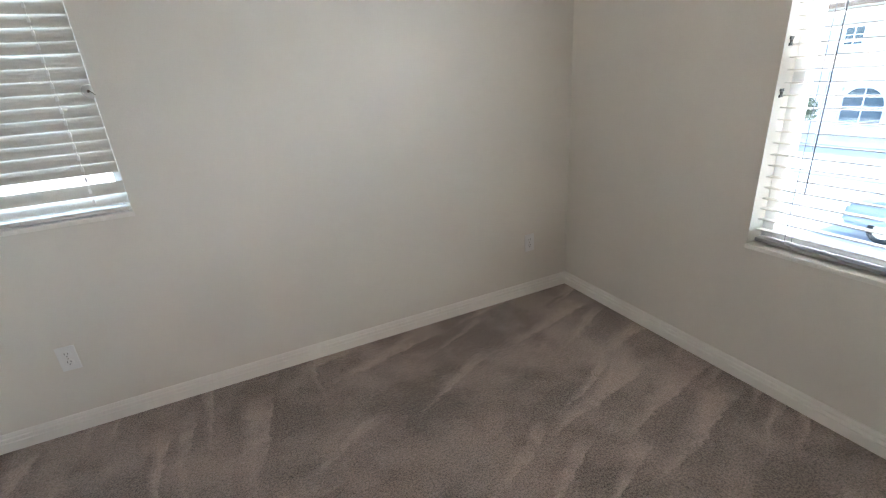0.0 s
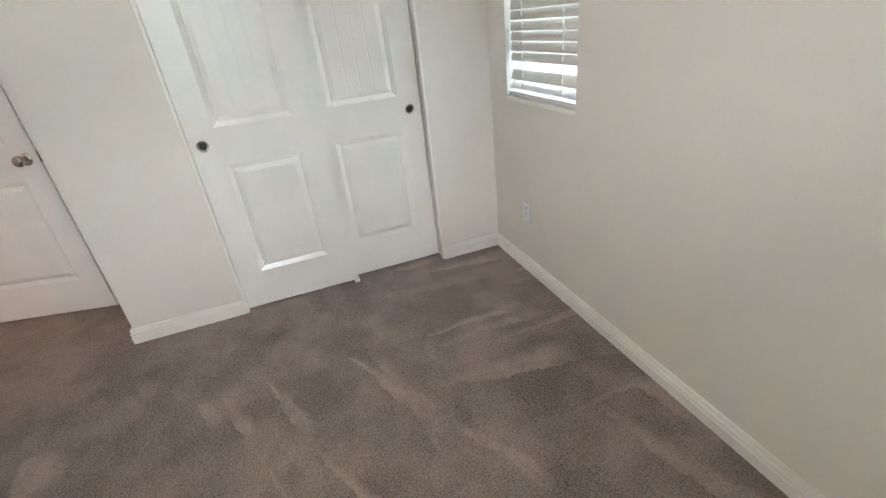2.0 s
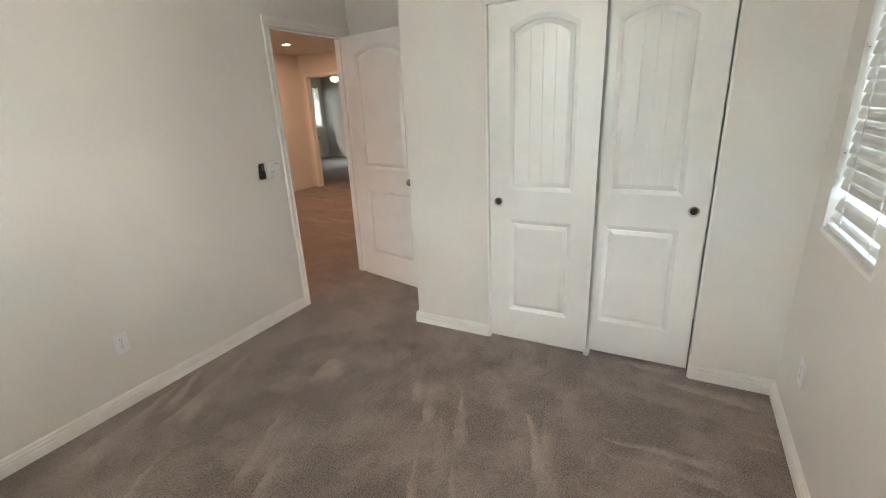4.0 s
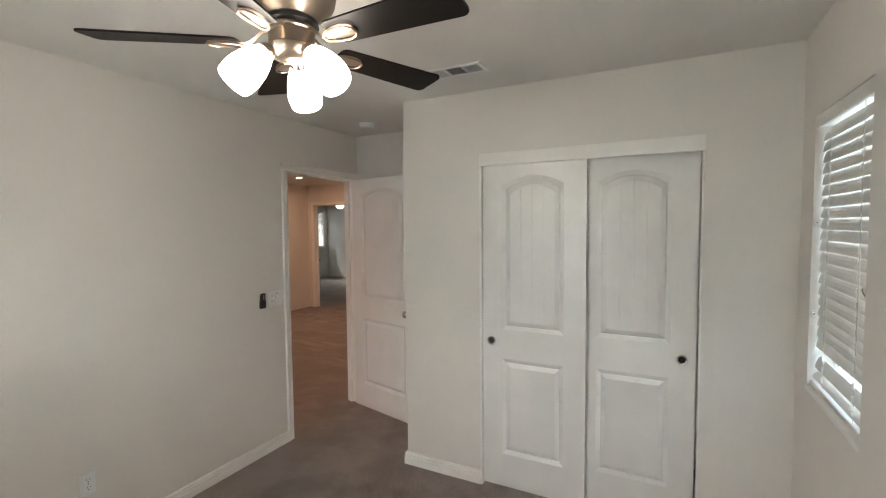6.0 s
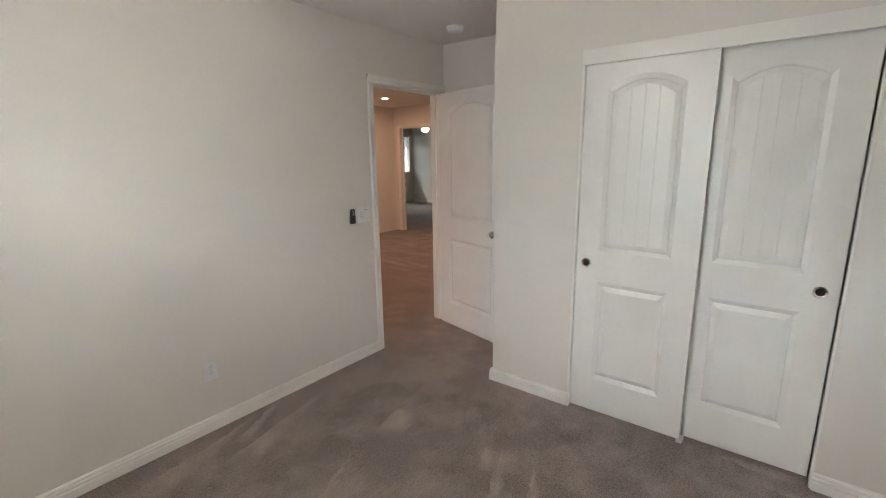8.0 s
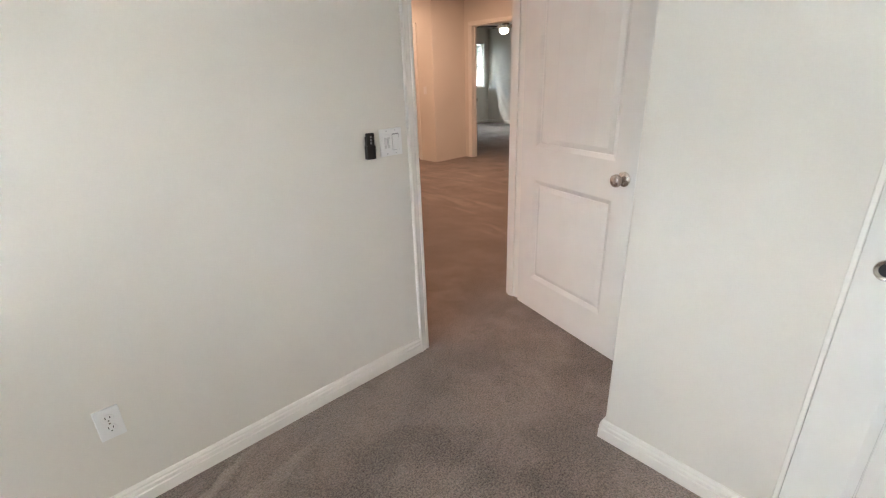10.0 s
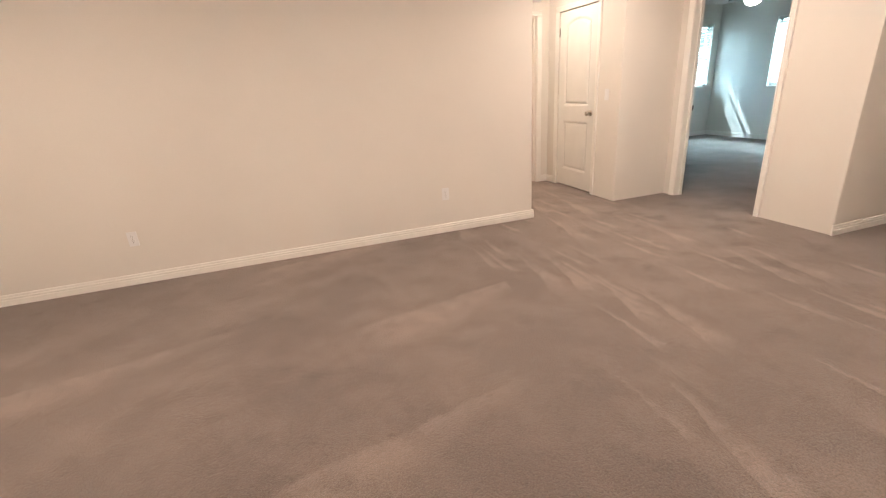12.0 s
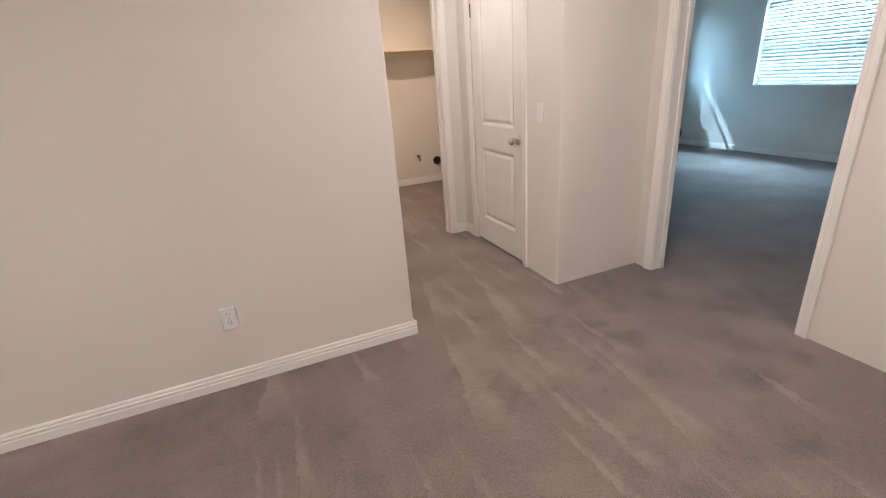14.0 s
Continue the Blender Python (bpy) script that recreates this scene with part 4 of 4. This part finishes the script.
for a in (330, 90, 210):
    arm_m = pose(0, 0, -0.278, 0, 0, a)
    bm = tube(bmesh.new(), [(0.045, 0, -0.004), (0.060, 0, -0.010), (0.070, 0, -0.018)], 0.012, 12)
    lathe(bm, [(0.020, -0.016), (0.026, -0.008), (0.027, 0.006), (0.024, 0.010)], Matrix.Translation((0.074, 0, -0.022)) @ pose(0, 0, 0, 0, 138, 0), 20)
    fit_ = part("lamp_arm", bm, fan_nickel, fan, smooth=True)
    fit_.matrix_basis = arm_m
    o = new("shade", sh_me)
    o.parent = fan
    o.matrix_basis = arm_m @ Matrix.Translation((0.074, 0, -0.022)) @ pose(0, 0, 0, 0, 138, 0) @ Matrix.Diagonal((0.79, 0.79, 0.96, 1))
    tagged(o, "glowing white frosted glass shade")

# far bedroom's fan
fan2 = thing("ceiling_fan", pose(-7.05, -5.38, H, 0, 0, 0), "dark ceiling fan with one lit glass bowl in the far bedroom", "ceiling fan")
part("canopy", lathe(bmesh.new(), [(0.060, -0.001), (0.064, -0.030), (0.030, -0.050), (0.012, -0.052)], None, 24), bronze, fan2, smooth=True)
part("down_rod", lathe(bmesh.new(), [(0.012, -0.05), (0.012, -0.13)], None, 12), bronze, fan2, smooth=True)
part("motor_housing", lathe(bmesh.new(), [(0.030, -0.125), (0.085, -0.135), (0.10, -0.155), (0.10, -0.20), (0.080, -0.225), (0.050, -0.235)], None, 28), bronze, fan2, smooth=True)
part("fitter", lathe(bmesh.new(), [(0.050, -0.234), (0.075, -0.245), (0.078, -0.262), (0.060, -0.268)], None, 24), nickel, fan2, smooth=True)
part("bowl", lathe(bmesh.new(), [(0.078, -0.262), (0.100, -0.280), (0.100, -0.315), (0.080, -0.350), (0.045, -0.372), (0.004, -0.378)], None, 28), bowl_glass, fan2, "glowing frosted glass bowl", smooth=True)
for k in range(5):
    a = 30 + 72 * k
    for nm, me in (("blade", bl_me), ("blade_iron", ir_me)):
        o = new(nm, me)
        o.parent = fan2
        o.matrix_basis = pose(0, 0, -0.225, 0, 0, a) @ pose(0, 0, 0, -11, 0, 0)

# ---- hall and laundry ----
ch = thing("door_chime", pose(-3.93, HEND + 0.0005, 2.255, 0, 0, 180), "small white chime box high on the hall wall", "door chime")
part("box", boxed(-0.085, 0.085, -0.05, 0.0, -0.06, 0.06, 0.006), plastic_white, ch)
part("grille", boxed(-0.06, 0.06, -0.053, -0.049, -0.03, 0.03, 0.002), grey_mark, ch)

sh = thing("wall_shelf", pose(0, 0, 0), "cream painted shelf across the laundry room's back wall", "shelf")
part("board", boxed(MW + 0.003, AX - 0.003, -7.897, -7.56, 1.678, 1.700, 0.003), shelf_paint, sh)
part("cleat", boxed(MW + 0.003, AX - 0.003, -7.897, -7.878, 1.61, 1.678, 0.002), shelf_paint, sh)

dv = thing("dryer_vent", pose(-4.77, -7.8985, 0.285, -90, 0, 0), "dark round dryer vent hole in the laundry wall", "vent hole")
part("collar", lathe(bmesh.new(), [(0.058, 0.0), (0.058, 0.010), (0.050, 0.013), (0.048, 0.004)], None, 28), bronze, dv, smooth=True)
part("opening", lathe(bmesh.new(), [(0.047, 0.002), (0.047, 0.0045)], None, 24), dark_slot, dv)
gv = thing("gas_valve", pose(-4.50, -7.8985, 0.345), "dark gas stub with a valve on the laundry wall", "valve")
part("pipe", tube(bmesh.new(), [(0, 0, 0.03), (0, 0.045, 0.03), (0, 0.055, 0.02), (0.004, 0.055, -0.03)], 0.011, 10), bronze, gv, smooth=True)
part("valve_handle", boxed(-0.006, 0.006, 0.062, 0.070, -0.02, 0.05, 0.002), bronze, gv)
part("collar", lathe(bmesh.new(), [(0.022, 0.0), (0.020, 0.006)], Matrix.Translation((0, 0, 0.03)) @ pose(0, 0, 0, -90), 16), bronze, gv, smooth=True)

# ---- outside ----
stucco = material("stucco", (0.74, 0.70, 0.62), 0.9, vary=0.08, vary_scale=0.6, grain=0.06, grain_scale=40, bump=0.6, bump_scale=60, bump_dist=0.006)
roof_tile = material("roof_tile", (0.30, 0.19, 0.13), 0.8, vary=0.2, vary_scale=3, bump=0.6, bump_scale=20, bump_dist=0.02)
# street colour lightened to stand in for glaring sunlight
asphalt = material("street_lightened", (0.42, 0.41, 0.39), 0.9, vary=0.12, vary_scale=0.5, grain=0.15, grain_scale=60, bump=0.4, bump_scale=120, bump_dist=0.004)
concrete = material("concrete", (0.55, 0.53, 0.50), 0.85, vary=0.12, vary_scale=0.8, grain=0.05, grain_scale=60)
earth = material("dry_ground", (0.40, 0.34, 0.26), 0.95, vary=0.2, vary_scale=0.3, grain=0.12, grain_scale=12)
foliage = material("foliage", (0.11, 0.12, 0.07), 0.7, vary=0.35, vary_scale=4)
bark = material("bark", (0.14, 0.10, 0.07), 0.9, vary=0.25, vary_scale=10)
car_paint = material("car_paint", (0.22, 0.27, 0.33), 0.22, vary=0.03)
rubber = material("rubber", (0.02, 0.02, 0.02), 0.8)
tinted = material("tinted_glass", (0.10, 0.13, 0.15), 0.06)
GZ = -3.0

# unseen roof; its east and south eaves are sized to block the sun
structure("roof", boxed(X0 - 0.1, X1 + 0.75, -8.43, Y1 + 0.35, H + 0.2, H + 0.34), roof_tile, "unseen flat brown roof with eaves added to cut off sun", "roof")
structure("lower_storey", boxed(X0 + 0.01, X1 - 0.01, Y0 + 0.01, Y1 - 0.01, GZ, -0.3), stucco, "plain stucco lower storey of the house", "wall")
structure("ground", boxed(-900, 900, -900, 900, GZ - 0.5, GZ - 0.12), earth, "dry pale ground that reaches the horizon", "ground")
structure("road", boxed(11.0, 20.5, -80, 120, GZ - 0.12, GZ - 0.10), asphalt, "street in a pale colour that stands in for glaring sun", "road")
for x in (9.0, 20.5):
    structure("pavement", boxed(x, x + 2.0, -80, 120, GZ - 0.12, GZ), concrete, "pale concrete pavement beside the street", "pavement")
structure("driveway", boxed(22.5, 27.0, 0.0, 16.0, GZ - 0.12, GZ - 0.02), concrete, "pale concrete drive before the house", "driveway")

HX, HY = 27.0, 11.55
hs = thing("house", pose(HX, HY, GZ), "tan stucco two-storey house across the street", "house")
ob = wall("facade", "y", -8.0, 8.0, 0.0, 0.35, 0, 6.1, [(-0.85, 0.85, 0.9, 2.65), (-4.0, -2.6, 0.9, 2.4), (2.0, 4.6, 0.0, 2.3), (0.55, 1.35, 4.45, 5.35), (-1.7, -0.9, 4.45, 5.35), (-4.2, -3.2, 4.3, 5.5)], mat=stucco)
ob.name = ob.data.name = "front_wall"
del ob["category"], ob["kind"], ob["label"]
ob.parent = hs
part("side_wall", boxed(0.35, 9.0, -8.0, -7.7, 0, 6.1), stucco, hs)
part("side_wall", boxed(0.35, 9.0, 7.7, 8.0, 0, 6.1), stucco, hs)
part("back_wall", boxed(8.7, 9.0, -7.7, 7.7, 0, 6.1), stucco, hs)
rf = bmesh.new()
sweep(rf, [(-0.7, 6.1), (-0.7, 6.25), (4.5, 8.2), (9.7, 6.25), (9.7, 6.1)], (0, -8.5, 0), (1, 0, 0), (0, 0, 1), (0, 17.0, 0))
part("roof", rf, roof_tile, hs, "brown tiled roof")
part("garage_door", boxed(0.12, 0.18, 2.0, 4.6, 0.0, 2.3), door_paint, hs)
for y0, y1, z0, z1 in ((-0.85, 0.85, 0.9, 2.65), (-4.0, -2.6, 0.9, 2.4), (0.55, 1.35, 4.45, 5.35), (-1.7, -0.9, 4.45, 5.35), (-4.2, -3.2, 4.3, 5.5)):
    wf = bmesh.new()
    box(wf, 0.10, 0.16, y0, y0 + 0.06, z0, z1)
    box(wf, 0.10, 0.16, y1 - 0.06, y1, z0, z1)
    box(wf, 0.10, 0.16, y0 + 0.06, y1 - 0.06, z0, z0 + 0.06)
    box(wf, 0.10, 0.16, y0 + 0.06, y1 - 0.06, z1 - 0.06, z1)
    box(wf, 0.10, 0.15, (y0 + y1) / 2 - 0.025, (y0 + y1) / 2 + 0.025, z0 + 0.06, z1 - 0.06)
    box(wf, 0.105, 0.145, y0 + 0.06, y1 - 0.06, (z0 + z1) / 2 - 0.02, (z0 + z1) / 2 + 0.02)
    wi = part("window", wf, vinyl, hs)
    part("pane", boxed(0.125, 0.13, y0 + 0.06, y1 - 0.06, z0 + 0.06, z1 - 0.06), tinted, wi)
ar = bmesh.new()
n = 16
yc, r, zb = 0.0, 0.85, 1.80
pts = [(yc - r * math.cos(math.pi * i / n), zb + r * math.sin(math.pi * i / n)) for i in range(n + 1)]
out = [(yc + 1.25 * (y - yc), zb + 1.25 * (z - zb)) for y, z in pts]
a0 = [ar.verts.new((-0.06, *p)) for p in pts]
a1 = [ar.verts.new((-0.06, *p)) for p in out]
b0 = [ar.verts.new((0.0, *p)) for p in pts]
b1 = [ar.verts.new((0.0, *p)) for p in out]
for i in range(n):
    for q in ((a0[i], a0[i + 1], a1[i + 1], a1[i]), (b0[i], b1[i], b1[i + 1], b0[i + 1]), (a1[i], a1[i + 1], b1[i + 1], b1[i]), (a0[i], b0[i], b0[i + 1], a0[i + 1])):
        ar.faces.new(q)
part("arch_moulding", ar, trim_paint, hs, "pale arched moulding over the window")

car = thing("parked_car", pose(14.9, 3.7, GZ - 0.10, 0, 0, 0), "grey-blue car parked on the street", "car")
cb = bmesh.new()
sweep(cb, [(-2.2, 0.35), (-2.25, 0.75), (-1.6, 0.92), (-0.75, 1.40), (0.85, 1.42), (1.55, 0.98), (2.2, 0.86), (2.25, 0.40)], (-0.85, 0, 0), (0, 1, 0), (0, 0, 1), (1.7, 0, 0))
bmesh.ops.bevel(cb, geom=list(cb.edges), offset=0.06, segments=2, affect="EDGES")
part("body", cb, car_paint, car, smooth=True)
for sx in (-0.858, 0.853):
    gb = bmesh.new()
    sweep(gb, [(-1.35, 0.95), (-0.70, 1.32), (0.78, 1.34), (1.30, 0.98)], (sx, 0, 0), (0, 1, 0), (0, 0, 1), (0.006, 0, 0))
    part("side_window", gb, tinted, car)
for sx in (-0.78, 0.62):
    for sy in (-1.35, 1.40):
        tb = bmesh.new()
        lathe(tb, [(0.20, 0.0), (0.31, 0.01), (0.33, 0.05), (0.33, 0.13), (0.31, 0.17), (0.20, 0.18)], Matrix.Translation((sx - 0.02, sy, 0.33)) @ pose(0, 0, 0, 0, 90, 0), 20)
        wh = part("wheel", tb, rubber, car, smooth=True)
        part("rim", lathe(bmesh.new(), [(0.19, -0.004), (0.17, 0.005), (0.17, 0.17), (0.19, 0.185)], Matrix.Translation((sx - 0.02, sy, 0.33)) @ pose(0, 0, 0, 0, 90, 0), 16), nickel, wh)


def shrub(x, y, r, h, seed, leaves=900, label="small green garden tree before the house"):
    """A small garden tree: a forked trunk and a crown of many small leaves."""
    t = thing("garden_tree", pose(x, y, GZ), label, "tree", group="garden trees")
    rng = random.Random(seed)
    tb = bmesh.new()
    for k in range(4):
        a = rng.uniform(0, 6.28)
        top = Vector((math.cos(a) * r * 0.5, math.sin(a) * r * 0.5, h * 0.75))
        tube(tb, [(0, 0, -0.1), (0.04 * k - 0.06, 0, h * 0.3), (top.x * 0.5, top.y * 0.5, h * 0.5), top], 0.05 - 0.006 * k, 7)
    part("trunk", tb, bark, t, smooth=True)
    verts, faces = [], []
    for k in range(leaves):
        d = Vector((rng.gauss(0, 1), rng.gauss(0, 1), rng.gauss(0, 0.8)))
        d = d.normalized() * r * rng.uniform(0.35, 1.0) * (0.8 + 0.4 * noise.noise(d.normalized() * 2.0 + Vector((seed, 0, 0))))
        c = d + Vector((0, 0, h * 0.78))
        q = Euler((rng.uniform(0, 6), rng.uniform(0, 6), rng.uniform(0, 6))).to_matrix()
        s = rng.uniform(0.06, 0.13)
        b0 = len(verts)
        verts += [c + q @ Vector(p) * s for p in ((-0.5, 0, 0), (0, -0.9, 0.1), (0.5, 0, 0), (0, 0.9, -0.1))]
        faces.append((b0, b0 + 1, b0 + 2, b0 + 3))
    me = bpy.data.meshes.new("crown")
    me.from_pydata([tuple(v) for v in verts], [], faces)
    me.materials.append(foliage)
    ob = new("crown", me)
    ob.parent = t


shrub(23.6, 12.3, 0.75, 2.5, 11)
shrub(24.2, 15.2, 1.3, 3.4, 12)
# last tree is added to darken the gaps of the far narrow blind
shrub(-11.9, -10.7, 1.9, 5.2, 13, 5200, "dense green tree added to darken the view outside the far bedroom")
